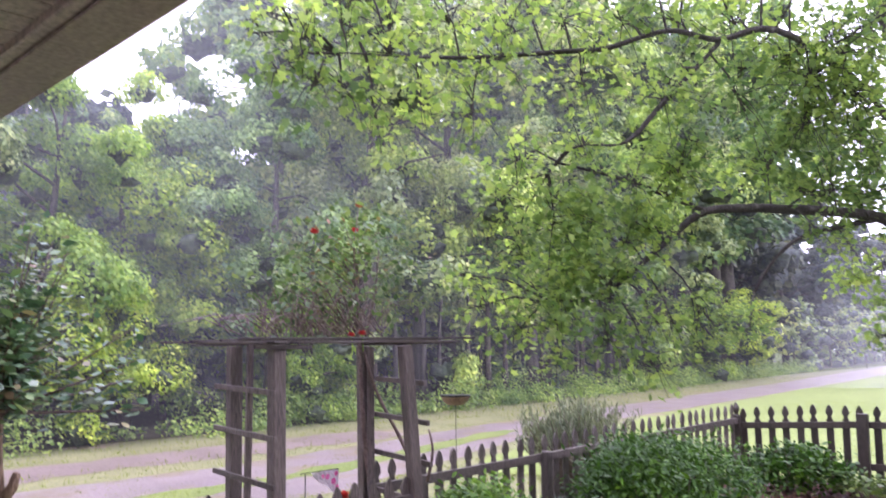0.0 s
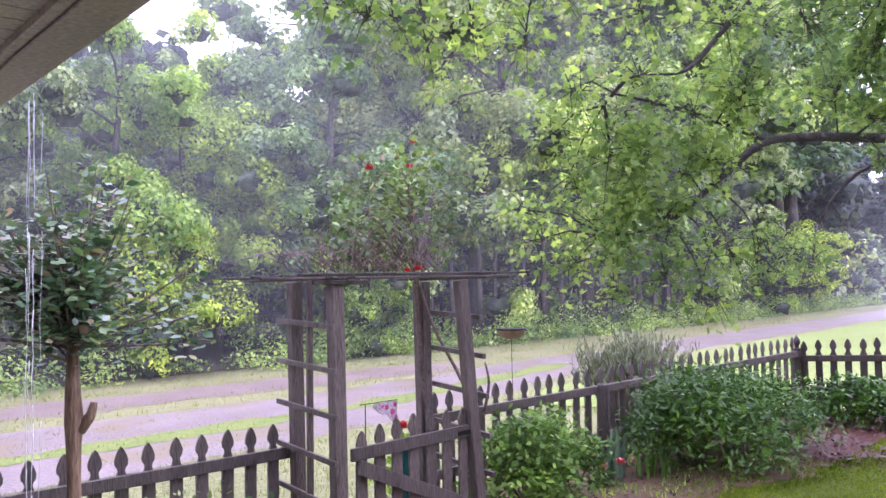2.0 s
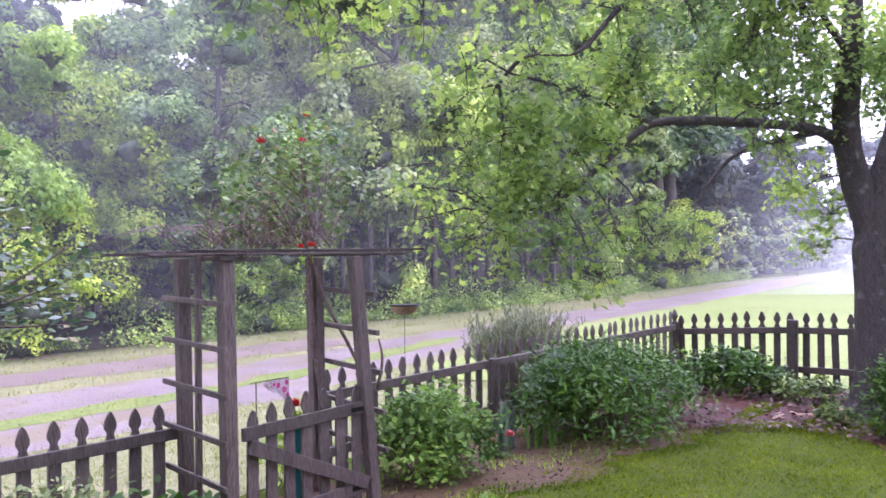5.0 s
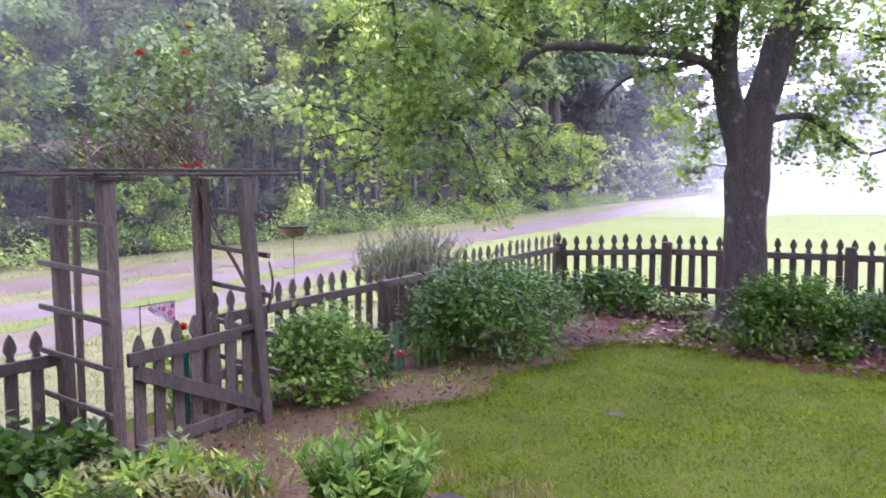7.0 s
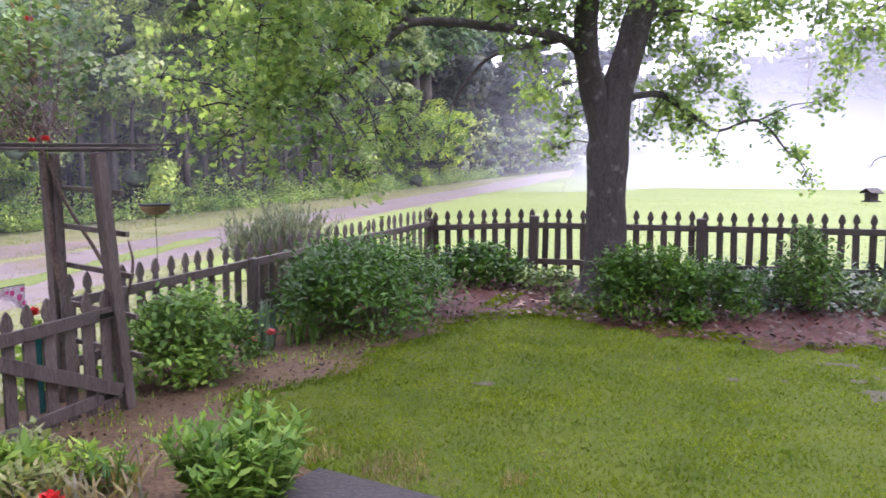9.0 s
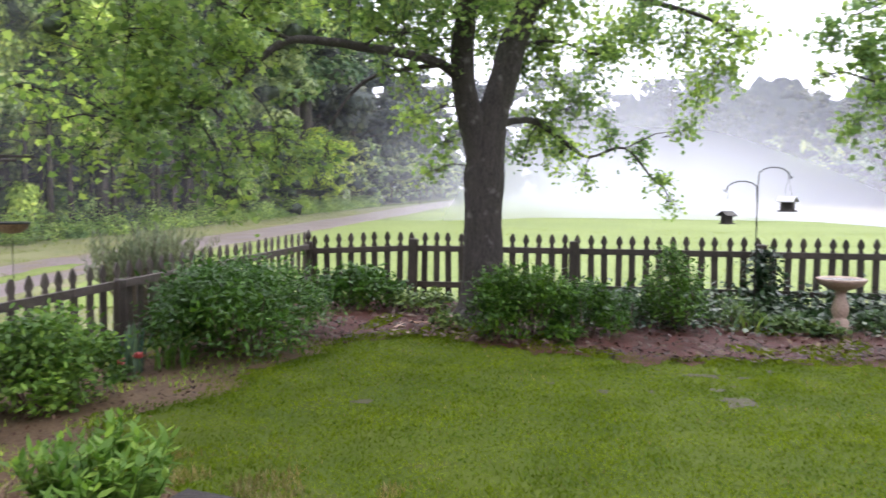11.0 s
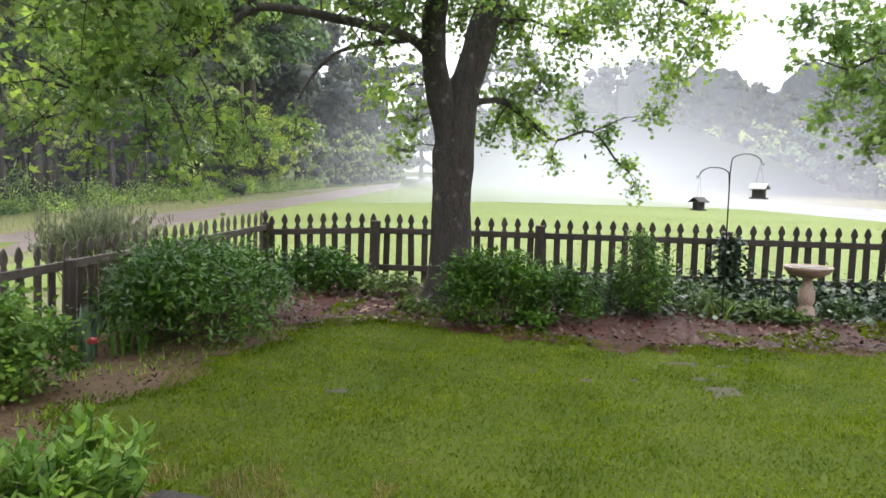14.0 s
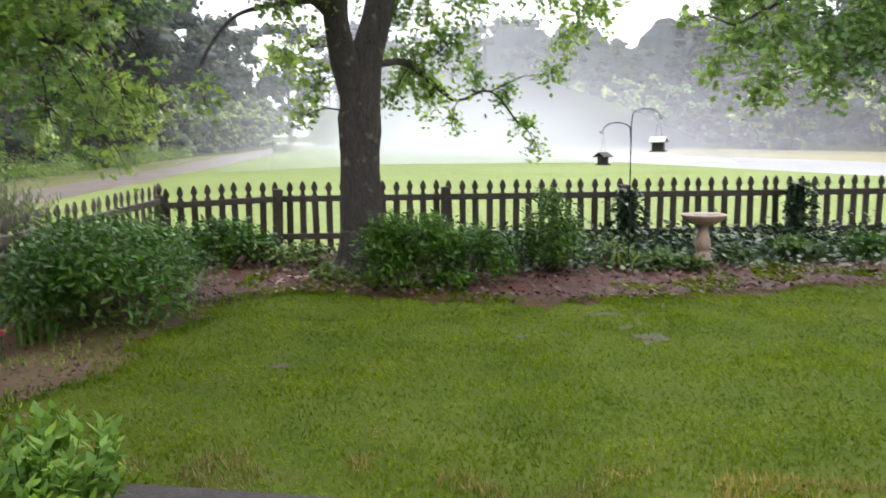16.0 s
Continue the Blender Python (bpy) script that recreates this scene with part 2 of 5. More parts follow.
def lathe(bm, profile, sides=20, c=(0, 0, 0)):
    rings = []
    for r, z in profile:
        rings.append([bm.verts.new((c[0] + r * math.cos(2 * math.pi * k / sides), c[1] + r * math.sin(2 * math.pi * k / sides), c[2] + z)) for k in range(sides)])
    for lo, hi in zip(rings, rings[1:]):
        for k in range(sides):
            bm.faces.new((lo[k], lo[(k + 1) % sides], hi[(k + 1) % sides], hi[k]))
    bm.faces.new(rings[0][::-1])
    bm.faces.new(rings[-1])
    return bm


def smooth_line(pts, steps=4):
    """More points along a polyline, rounded (Catmull-Rom)."""
    p = [Vector(v) for v in pts]
    p = [2 * p[0] - p[1]] + p + [2 * p[-1] - p[-2]]
    out = []
    for a, b, c, d in zip(p, p[1:], p[2:], p[3:]):
        for k in range(steps):
            t = k / steps
            out.append(0.5 * (2 * b + (c - a) * t + (2 * a - 5 * b + 4 * c - d) * t * t + (3 * b - a - 3 * c + d) * t ** 3))
    return out + [p[-2]]


def taper(n, a, b):
    return [a + (b - a) * i / (n - 1) for i in range(n)]


# leaf outlines: x across, y along, from the stalk
OVAL = [(0, 0), (0.3, 0.35), (0.27, 0.65), (0, 1), (-0.27, 0.65), (-0.3, 0.35)]
LANCE = [(0, 0), (0.17, 0.3), (0.13, 0.65), (0, 1), (-0.13, 0.65), (-0.17, 0.3)]
LOBED = [(0, 0), (0.38, 0.1), (0.26, 0.32), (0.52, 0.62), (0.2, 0.6), (0, 1), (-0.2, 0.6), (-0.52, 0.62), (-0.26, 0.32), (-0.38, 0.1)]
SPRAY = [(0, 0), (0.34, 0.45), (0, 1), (-0.34, 0.45)]
BLADE = [(0.07, 0), (0.02, 1.0), (-0.07, 0)]


def leaves(name, at, size, shape, rs, mat, parent=None, droop=0.4, tilt=0.7, label="", facing=None, out=None):
    """One mesh of many leaves at the points `at`: they face upwards within `tilt` and hang by `droop`."""
    n, k = len(at), len(shape)
    at = np.asarray(at, float)
    yaw = rs.uniform(0, 2 * math.pi, n) if facing is None else facing + rs.normal(0, 0.5, n)
    pitch, roll = -droop + rs.normal(0, tilt, n), rs.normal(0, tilt, n)
    along = np.stack([np.cos(yaw) * np.cos(pitch), np.sin(yaw) * np.cos(pitch), np.sin(pitch)], 1)
    side = np.stack([-np.sin(yaw), np.cos(yaw), np.zeros(n)], 1)
    up = np.cross(along, side) * -1
    across = side * np.cos(roll)[:, None] + up * np.sin(roll)[:, None]
    up = np.cross(across, along)
    if out is not None:
        up = out + (0, 0, 0.35) + rs.normal(0, tilt * 0.6, (n, 3))
        up /= np.linalg.norm(up, axis=1)[:, None]
        along = np.cross(up, rs.normal(size=(n, 3)))
        along[:, 2] -= droop
        along -= up * np.sum(along * up, axis=1)[:, None]
        along /= np.linalg.norm(along, axis=1)[:, None]
        across = np.cross(along, up)
    s = size * rs.uniform(0.6, 1.3, n)
    sh = np.array(shape, float)
    bend = -0.25 * sh[:, 1] ** 2 - 0.35 * np.abs(sh[:, 0])
    v = at[:, None] + s[:, None, None] * (sh[None, :, :1] * across[:, None] + sh[None, :, 1:] * along[:, None] + bend[None, :, None] * up[:, None])
    me = bpy.data.meshes.new(name)
    me.vertices.add(n * k)
    me.vertices.foreach_set("co", v.reshape(-1))
    me.loops.add(n * k)
    me.loops.foreach_set("vertex_index", np.arange(n * k, dtype=np.int32))
    me.polygons.add(n)
    me.polygons.foreach_set("loop_start", np.arange(0, n * k, k, dtype=np.int32))
    me.polygons.foreach_set("loop_total", np.full(n, k, dtype=np.int32))
    me.update(calc_edges=True)
    me.validate()
    return put(name, me, mat, parent, label)


def cloud(rs, centre, radii, n, hollow=0.0):
    """Points in an ellipsoid, with fewer in its middle."""
    d = rs.normal(size=(n, 3))
    d /= np.linalg.norm(d, axis=1)[:, None]
    r = (hollow + (1 - hollow) * rs.uniform(0, 1, n) ** 0.5)[:, None]
    return np.asarray(centre) + d * r * np.asarray(radii)


def ground_z(x, y):
    """The lie of the land: level by the house, falling a little to the drive."""
    k = min(max((-2.2 - x) / 6.0, 0), 1)
    z = -0.24 * k * k * (3 - 2 * k) - 0.1 * min(max((-2.2 - x) / 1.5, 0), 1)
    far = min(max((y - 14) / 60.0, 0), 1)
    return z * (1 - 0.6 * far)


def sheet(name, xs, ys, f, mat, lift=0.0, **tags):
    bm = bmesh.new()
    vs = [[bm.verts.new((*f(x, y), 0)) for x in xs] for y in ys]
    for row in vs:
        for v in row:
            v.co.z = ground_z(v.co.x, v.co.y) + lift
    for j in range(len(ys) - 1):
        for i in range(len(xs) - 1):
            bm.faces.new((vs[j][i], vs[j][i + 1], vs[j + 1][i + 1], vs[j + 1][i]))
    ob = part(name, bm, mat, smooth=True)
    return tagged(ob, **tags)


# ---- ground, drive, beds ----
def steps(*runs):
    out = []
    for a, b, n in runs:
        out += [a + (b - a) * i / n for i in range(n)]
    return out + [runs[-1][1]]


def lerp(t, table):
    return float(np.interp(t, [r[0] for r in table], [r[1] for r in table]))


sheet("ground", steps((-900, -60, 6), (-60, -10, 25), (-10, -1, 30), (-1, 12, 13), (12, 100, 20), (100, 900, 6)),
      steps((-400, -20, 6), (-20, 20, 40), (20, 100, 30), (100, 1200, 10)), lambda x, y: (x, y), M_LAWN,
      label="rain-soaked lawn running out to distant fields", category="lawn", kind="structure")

DRIVE_MID = [(-60, -10.0), (6, -10.5), (10, -10.6), (18, -12.1), (26, -12.5), (50, -13.2), (120, -17.5), (140, -17.0)]
DRIVE_HALF = [(-60, 2.3), (6, 2.15), (10, 1.9), (18, 1.35), (26, 1.35), (50, 1.5), (120, 2.4), (140, 3.5)]
ALONG = steps((-60, -5, 12), (-5, 30, 70), (30, 140, 40))


def ragged(x, y, seed, size=0.25):
    return size * noise.noise(Vector((x * 0.3 + seed, y * 0.9, seed)))


sheet("road", steps((-1, 1, 8)), ALONG, lambda u, y: (lerp(y, DRIVE_MID) + u * lerp(y, DRIVE_HALF) + ragged(u, y, 3.1) * abs(u), y), M_GRAVEL, 0.011,
      label="wet pinkish-grey gravel drive along the woods", category="drive", kind="structure")
sheet("road_strip", steps((-1, 1, 4)), ALONG[:60], lambda u, y: (lerp(y, DRIVE_MID) + 0.25 + u * (0.34 + ragged(0, y, 8.0, 0.4)), y), M_VERGE, 0.017,
      label="yellowing grass strip between the wheel tracks", category="grass", kind="structure")
sheet("road_track", steps((-1, 1, 4)), ALONG[:56], lambda u, y: (-15.0 + 0.03 * y + u * (1.0 + ragged(0, y, 5.0, 0.6)), y), M_TRACK, 0.013,
      label="brown worn wheel track beside the drive", category="track", kind="structure")

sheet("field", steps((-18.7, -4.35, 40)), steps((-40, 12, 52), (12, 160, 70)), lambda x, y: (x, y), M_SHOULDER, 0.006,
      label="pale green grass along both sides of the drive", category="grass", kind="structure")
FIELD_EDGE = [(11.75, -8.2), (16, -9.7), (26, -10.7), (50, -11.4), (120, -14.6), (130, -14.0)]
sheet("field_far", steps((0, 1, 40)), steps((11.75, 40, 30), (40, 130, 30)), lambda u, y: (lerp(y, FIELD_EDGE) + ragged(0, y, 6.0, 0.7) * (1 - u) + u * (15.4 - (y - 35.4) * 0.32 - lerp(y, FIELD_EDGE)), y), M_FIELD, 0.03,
      label="open grass between fence and highway, painted brighter for the open sky", category="field", kind="structure")

HIGH = Vector((-0.305, 0.952, 0))
ACROSS = Vector((0.952, 0.305, 0))


def highway(name, near, far, mat, lift, label):
    def at(u, v):
        p = Vector((15.4, 35.4, 0)) + ACROSS * (near + (far - near) * u) + HIGH * v
        return p.x, p.y
    return sheet(name, steps((0, 1, 3)), steps((-90, 190, 30)), at, mat, lift, label=label, category="road", kind="structure")


highway("highway", -0.4, 10, M_ASPHALT, 0.034, "wet asphalt highway, its rain shine painted pale")
highway("road_verge", 10, 26, M_TAN, 0.036, "pale dry grass verge beyond the highway")

def frayed(u, seed):
    """The torn edge where turf and soil meet."""
    return 0.3 * noise.noise(Vector((u * 4.5, 0.3, seed))) + 0.2 * noise.noise(Vector((u * 13, 0.7, seed)))


LAWN_LEFT = [(2.0, -1.0), (3.75, -1.1), (4.2, -1.85), (5.0, -2.05), (6.4, -2.0), (7.4, -1.75), (8.3, -1.45), (8.8, -0.9), (12, -0.6)]
LAWN_BACK = [(-3.4, 8.6), (-1.5, 8.35), (-0.8, 8.75), (0.65, 8.25), (1.7, 8.0), (3.0, 8.1), (4.8, 8.65), (7, 8.7), (12, 8.5)]
sheet("garden_bed", steps((0, 1, 10)), steps((2.2, 8.7, 140)),
      lambda u, y: (-4.05 + 0.11 * (y - 4) * 0.9 + u * (lerp(y, LAWN_LEFT) + ragged(0, y, 2.0, 0.5) + 0.6 * frayed(y, 5.0) + 4.05 - 0.099 * (y - 4)), y), M_DIRT, 0.006,
      label="bare brown soil bed along the picket fence", category="garden bed", kind="structure")
sheet("garden_bed_back", steps((-3.4, 12, 280)), steps((0, 1, 10)),
      lambda x, v: (x, 11.7 - (1 - v) * (11.7 - lerp(x, LAWN_BACK) - ragged(x * 3, 0, 7.0, 0.5) - frayed(x, 2.0))), M_SOIL, 0.007,
      label="leaf-mulched planting bed below the back fence", category="garden bed", kind="structure")

bm = bmesh.new()
beam(bm, (-1.12, 3.22, 0.02), (7, 1.5, 0.02), 1.25, 0.07, 0.012)
tagged(part("pavement", bm, M_WALK), "wet dark concrete garden walk", "walkway", kind="structure")

# ---- the house above and behind ----
house = thing("house", 0, 0.635, 0.03, -5, label="house with tan vinyl soffit and brown gutter", category="house")
bm = bmesh.new()
box(bm, (0.5, -2.5, 1.3), (16, 0.2, 2.6))
part("wall", bm, M_WALLP, house)
bm = bmesh.new()
for i in range(150):
    x = -7 + i * 0.1
    box(bm, (x, -1.25, 2.49), (0.094, 2.32, 0.012))
box(bm, (0.5, -1.25, 2.507), (15.2, 2.36, 0.02))
soffit = tagged(part("ceiling", bm, M_SOFFIT), "tan grooved vinyl porch ceiling", "ceiling", kind="structure")
soffit.matrix_basis = house.matrix_basis.copy()
bm = bmesh.new()
box(bm, (0.5, -0.075, 2.475), (15.2, 0.03, 0.03), bevel=0.004)
part("trim", bm, M_SOFFIT, house)
bm = bmesh.new()
box(bm, (0.5, -0.05, 2.536), (15.2, 0.04, 0.15))
part("fascia", bm, M_GUTTER, house)
bm = bmesh.new()
box(bm, (0.5, 0.006, 2.455), (15.2, 0.128, 0.008), bevel=0.003)
box(bm, (0.5, 0.073, 2.505), (15.2, 0.006, 0.11), pose(0, 0, 0, -8), bevel=0.002)
box(bm, (0.5, 0.082, 2.562), (15.2, 0.02, 0.008))
part("gutter", bm, M_GUTTER, house, "brown metal rain gutter")
bm = bmesh.new()
box(bm, (0.5, -1.9, 3.2), (15.6, 4.1, 0.06), pose(0, 0, 0, 18))
part("roof", bm, M_SHINGLE, house)
bm = bmesh.new()
box(bm, (0.5, -1.3, 0.08), (15, 2.5, 0.16), bevel=0.01)
part("porch_floor", bm, M_PORCH, house)

# rain pouring over the gutter's lip in a few thin strands
M_RUN = material("falling_water", (0.75, 0.77, 0.8), (0.9, 0.92, 0.95), 8, 0.08, 0.1, 60)
run = thing("rain_runoff", -1.7, 0.88, 0.0, label="thin strands of rain water spilling from the gutter", category="water")
rr = random.Random(77)
for i in range(6):
    x0, y0 = rr.uniform(-0.08, 0.06), rr.uniform(-0.02, 0.03)
    z = 2.5 - rr.uniform(0, 0.1)
    while z > 0.05:
        length = rr.uniform(0.12, 0.5)
        bot = max(z - length, 0.0)
        bm = bmesh.new()
        sway = [(x0 + rr.uniform(-0.004, 0.004), y0 + rr.uniform(-0.004, 0.004), z + (bot - z) * k / 4) for k in range(5)]
        tube(bm, sway, [rr.uniform(0.0007, 0.0018) for k in range(5)], 5)
        part("strand", bm, M_RUN, run, smooth=True)
        z = bot - rr.uniform(0.03, 0.25)

# ---- picket fence ----
PICKET = [(-0.0445, 0), (0.0445, 0), (0.0445, 0.765), (0.03, 0.785), (0.022, 0.815), (0.026, 0.83), (0.041, 0.85), (0.044, 0.88), (0.034, 0.915), (0.018, 0.95), (0, 0.97),
          (-0.018, 0.95), (-0.034, 0.915), (-0.044, 0.88), (-0.041, 0.85), (-0.026, 0.83), (-0.022, 0.815), (-0.03, 0.785), (-0.0445, 0.765)]


def picket_mesh(name, height, mat):
    """A board 19 mm thick with a carved spear head, base at 0, its face towards y."""
    bm = bmesh.new()
    drop = height - 0.97
    lo = [bm.verts.new((x, -0.0095, z + (drop if z else 0))) for x, z in PICKET]
    hi = [bm.verts.new((x, 0.0095, z + (drop if z else 0))) for x, z in PICKET]
    bm.faces.new(lo)
    bm.faces.new(hi[::-1])
    n = len(lo)
    for i in range(n):
        bm.faces.new((lo[i], hi[i], hi[(i + 1) % n], lo[(i + 1) % n]))
    bmesh.ops.recalc_face_normals(bm, faces=bm.faces)
    me = bpy.data.meshes.new(name)
    bm.to_mesh(me)
    bm.free()
    me.materials.append(mat)
    return me


P_MESH = picket_mesh("picket", 1.015, M_PICKET)
P_PALE = picket_mesh("picket_pale", 0.97, M_FENCE)
P_GATE = picket_mesh("gate_picket", 0.9, M_WOOD)


def fence_run(a, b, posts, label, mat, step=0.188, first=0.09, pmesh=None, side=1, skip=(), level=None, top_rail=0.8, post_top=0.945, post_wide=0.135):
    """A run of pickets from a to b: two rails, posts at the given distances, each picket its own board."""
    a, b = Vector((*a, 0)), Vector((*b, 0))
    d = (b - a)
    length = d.length
    d.normalize()
    rz = math.degrees(math.atan2(d.y, d.x))
    f = thing("picket_fence", a.x, a.y, 0, rz, label=label, category="fence", group="garden fence")
    rnd = random.Random(int(length * 100))

    def z_at(s):
        p = a + d * s
        if level:
            return level[0] + (level[1] - level[0]) * s / length
        return ground_z(p.x, p.y)
    for h in (0.27, top_rail):
        for s0, s1 in zip([0] + posts, posts + [length]):
            if s1 - s0 < 0.05:
                continue
            bm = bmesh.new()
            beam(bm, (s0, -0.03 * side, z_at(s0) + h), (s1, -0.03 * side, z_at(s1) + h), 0.038, 0.085, 0.004)
            part("rail", bm, mat, f)
    pm = bpy.data.meshes.get("fence_post_" + mat.name)
    if not pm:
        bm = bmesh.new()
        box(bm, (0, 0, (post_top - 0.11) / 2), (post_wide, post_wide * 0.8, post_top + 0.11), bevel=0.012)
        pm = bpy.data.meshes.new("fence_post_" + mat.name)
        bm.to_mesh(pm)
        bm.free()
        pm.materials.append(mat)
    for s in posts:
        p = put("post", pm, None, f)
        p.matrix_basis = pose(s, -0.07 * side, z_at(s), rnd.uniform(-1, 1), rnd.uniform(-1.5, 1.5), 0)
    s = first
    while s < length:
        if not any(lo < s < hi for lo, hi in skip):
            p = put("picket", pmesh or P_MESH, None, f)
            p.matrix_basis = pose(s, 0.005 * side, z_at(s) + 0.025 + rnd.uniform(-0.008, 0.008), rnd.uniform(-0.8, 0.8), rnd.uniform(-1.1, 1.1), rnd.uniform(-2, 2))
        s += step
    return f


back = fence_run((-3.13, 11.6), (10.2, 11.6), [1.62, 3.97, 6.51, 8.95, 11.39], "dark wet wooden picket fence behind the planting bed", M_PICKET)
left = fence_run((-3.93, 5.0), (-3.13, 11.6), [2.3, 4.75], "dark wet wooden picket fence beside the shrubs", M_FENCE, pmesh=P_PALE, level=(-0.13, 0.03), top_rail=0.765, post_top=0.83, post_wide=0.1)
front = fence_run((-4.2, 0.15), (-3.99, 3.57), [0.7], "dark grey wooden picket fence joining the arbor", M_FENCE, pmesh=P_PALE, level=(-0.21, -0.19), top_rail=0.765, post_top=0.83, post_wide=0.1)
# corner post with a carved head
bm = bmesh.new()
box(bm, (0, 0, 0.43), (0.11, 0.11, 0.88), bevel=0.01)
lathe(bm, [(0.03, 0.86), (0.028, 0.9), (0.048, 0.94), (0.045, 0.98), (0.02, 1.03), (0.004, 1.05)], 10)
c = tagged(part("corner_post", bm, M_PICKET), "dark wooden fence corner post with carved head", "fence post")
c.matrix_basis = pose(-3.13, 11.56, 0)

# ---- arbor and gate ----
arbor = thing("garden_arbor", -3.52, 4.18, -0.13, 83.6, label="weathered grey wooden garden arbor with ladder sides", category="arbor")
# local x runs along the fence, local y away from the house


def arbor_post(x, y, w, h, lean=0.0):
    bm = bmesh.new()
    box(bm, (0, 0, h / 2 - 0.05), (w, w * 0.9, h + 0.1), bevel=0.008)
    p = part("post", bm, M_WOOD, arbor)
    p.matrix_basis = pose(x, y, 0, 0, lean, 0)


for x, y, w, lean in ((-0.72, -0.4, 0.1, -0.6), (0.58, -0.4, 0.095, -5.0), (-0.66, 0.25, 0.095, -0.8), (0.68, 0.42, 0.095, -1.0)):
    arbor_post(x, y, w, 1.99, lean)


def slat(a, b, w, t, name="slat", parent=None):
    bm = bmesh.new()
    beam(bm, a, b, w, t, 0.003)
    return part(name, bm, M_PICKET if name == "slat" else M_WOOD, parent or arbor)


for a, b in (((-1.32, -0.45, 2.0), (0.95, -0.44, 2.012)), ((-1.0, -0.36, 2.03), (1.24, -0.33, 2.045)), ((-1.05, -0.2, 2.022), (0.9, -0.22, 2.034)), ((-0.8, -0.05, 2.03), (0.86, -0.02, 2.05)),
             ((-1.1, 0.12, 2.022), (0.8, 0.1, 2.036)), ((-0.95, 0.3, 2.03), (0.97, 0.32, 2.04)), ((-1.15, 0.47, 2.02), (0.85, 0.46, 2.03))):
    slat(a, b, 0.045, 0.018)
for x in (-0.84, -0.66, 0.56, 0.8):
    slat((x, -0.56, 2.003), (x, 0.6, 2.003), 0.04, 0.016)
slat((-0.95, -0.46, 1.975), (-0.5, -0.46, 1.972), 0.02, 0.03)
for z in (0.45, 0.75, 1.06, 1.37, 1.67):
    slat((-0.785, -0.46, z), (-0.73, 0.44, z + 0.03), 0.025, 0.038, "rung")
    slat((0.655 - 0.0875 * z, -0.52, z + 0.02), (0.74, 0.5, z + 0.05), 0.03, 0.04, "rung")
slat((-0.74, -0.04, 0.02), (-0.74, -0.06, 2.0), 0.045, 0.03, "stile")
slat((0.6, 0.25, 0.0), (0.68, 0.36, 1.98), 0.06, 0.04, "stile")

gate = thing("garden_gate", -3.15, 3.48, -0.12, 86, label="weathered wooden picket gate with a diagonal brace", category="gate")


def gslat(a, b, w=0.09, t=0.03, name="rail"):
    bm = bmesh.new()
    beam(bm, a, b, t, w, 0.004)
    return part(name, bm, M_FENCE, gate)


gslat((0.0, 0, 0.78), (1.17, 0, 0.81))
gslat((0.05, 0, 0.16), (1.17, 0, 0.2))
gslat((0.04, -0.028, 0.7), (1.15, -0.028, 0.22), 0.1, 0.024, "brace")
for i in range(7):
    p = put("picket", P_GATE, None, gate)
    p.matrix_basis = pose(0.1 + i * 0.163, 0.03, 0.03 + 0.07 * math.sin(math.pi * min(i, 5) / 7.0), 0, random.uniform(-1, 1), 0)
for z in (0.8, 0.2):
    bm = bmesh.new()
    box(bm, (1.1, -0.02, z), (0.22, 0.006, 0.035), bevel=0.002)
    box(bm, (1.19, -0.03, z), (0.03, 0.012, 0.17), bevel=0.003)
    part("hinge", bm, M_IRON, gate, "black iron strap hinge")



# ---- trees ----
def clump_crown(rs, height, base, rx, clumps, per, flat=0.9):
    """Leaf points of a woodland crown, their outward directions, and the hearts of its rounded boughs."""
    pts, outs, hearts = [], [], []
    mid, half = (height + base) / 2, (height - base) / 2
    for i in range(clumps // 3):
        d = rs.normal(size=3)
        d /= np.linalg.norm(d)
        r = rs.uniform(0.5, 1.1)
        c = np.array([d[0] * rx * r, d[1] * rx * r, mid + d[2] * half * r])
        big = rs.uniform(0.65, 1.25)
        hearts.append((c, big * 0.62))
        for k in range(6):
            e = rs.normal(size=3)
            e /= np.linalg.norm(e)
            e[2] = abs(e[2]) * 1.05 - 0.25
            size = big * rs.uniform(0.36, 0.58)
            at = c + e * big * (0.72, 0.72, flat)
            q = cloud(rs, at, (size, size, size * 0.82), int(per * size), 0.6)
            o = (q - at) / size + 0.5 * (q - c) / big
            pts.append(q)
            outs.append(o / (np.linalg.norm(o, axis=1)[:, None] + 1e-6))
    return np.concatenate(pts), np.concatenate(outs), hearts


# dark green that paints the shade inside the crowns
M_HEART = material("painted_crown_shade", (0.03, 0.045, 0.03), (0.1, 0.13, 0.08), 1.5, 0.9, 0.6, 8)


# cores of the far trees, with distance haze put into the colour
M_FARHEART = material("hazed_crown_core", (0.04, 0.055, 0.055), (0.12, 0.14, 0.13), 1.2, 0.9, 0.8, 5, depth=0.2)


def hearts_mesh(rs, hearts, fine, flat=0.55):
    """Uneven dense cores inside the boughs; their dark colour stands for inner shade."""
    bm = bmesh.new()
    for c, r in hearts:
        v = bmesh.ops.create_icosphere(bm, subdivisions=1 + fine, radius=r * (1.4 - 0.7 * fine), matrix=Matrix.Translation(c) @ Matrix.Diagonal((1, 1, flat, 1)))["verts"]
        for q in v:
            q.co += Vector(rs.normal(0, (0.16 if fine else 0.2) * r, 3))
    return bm


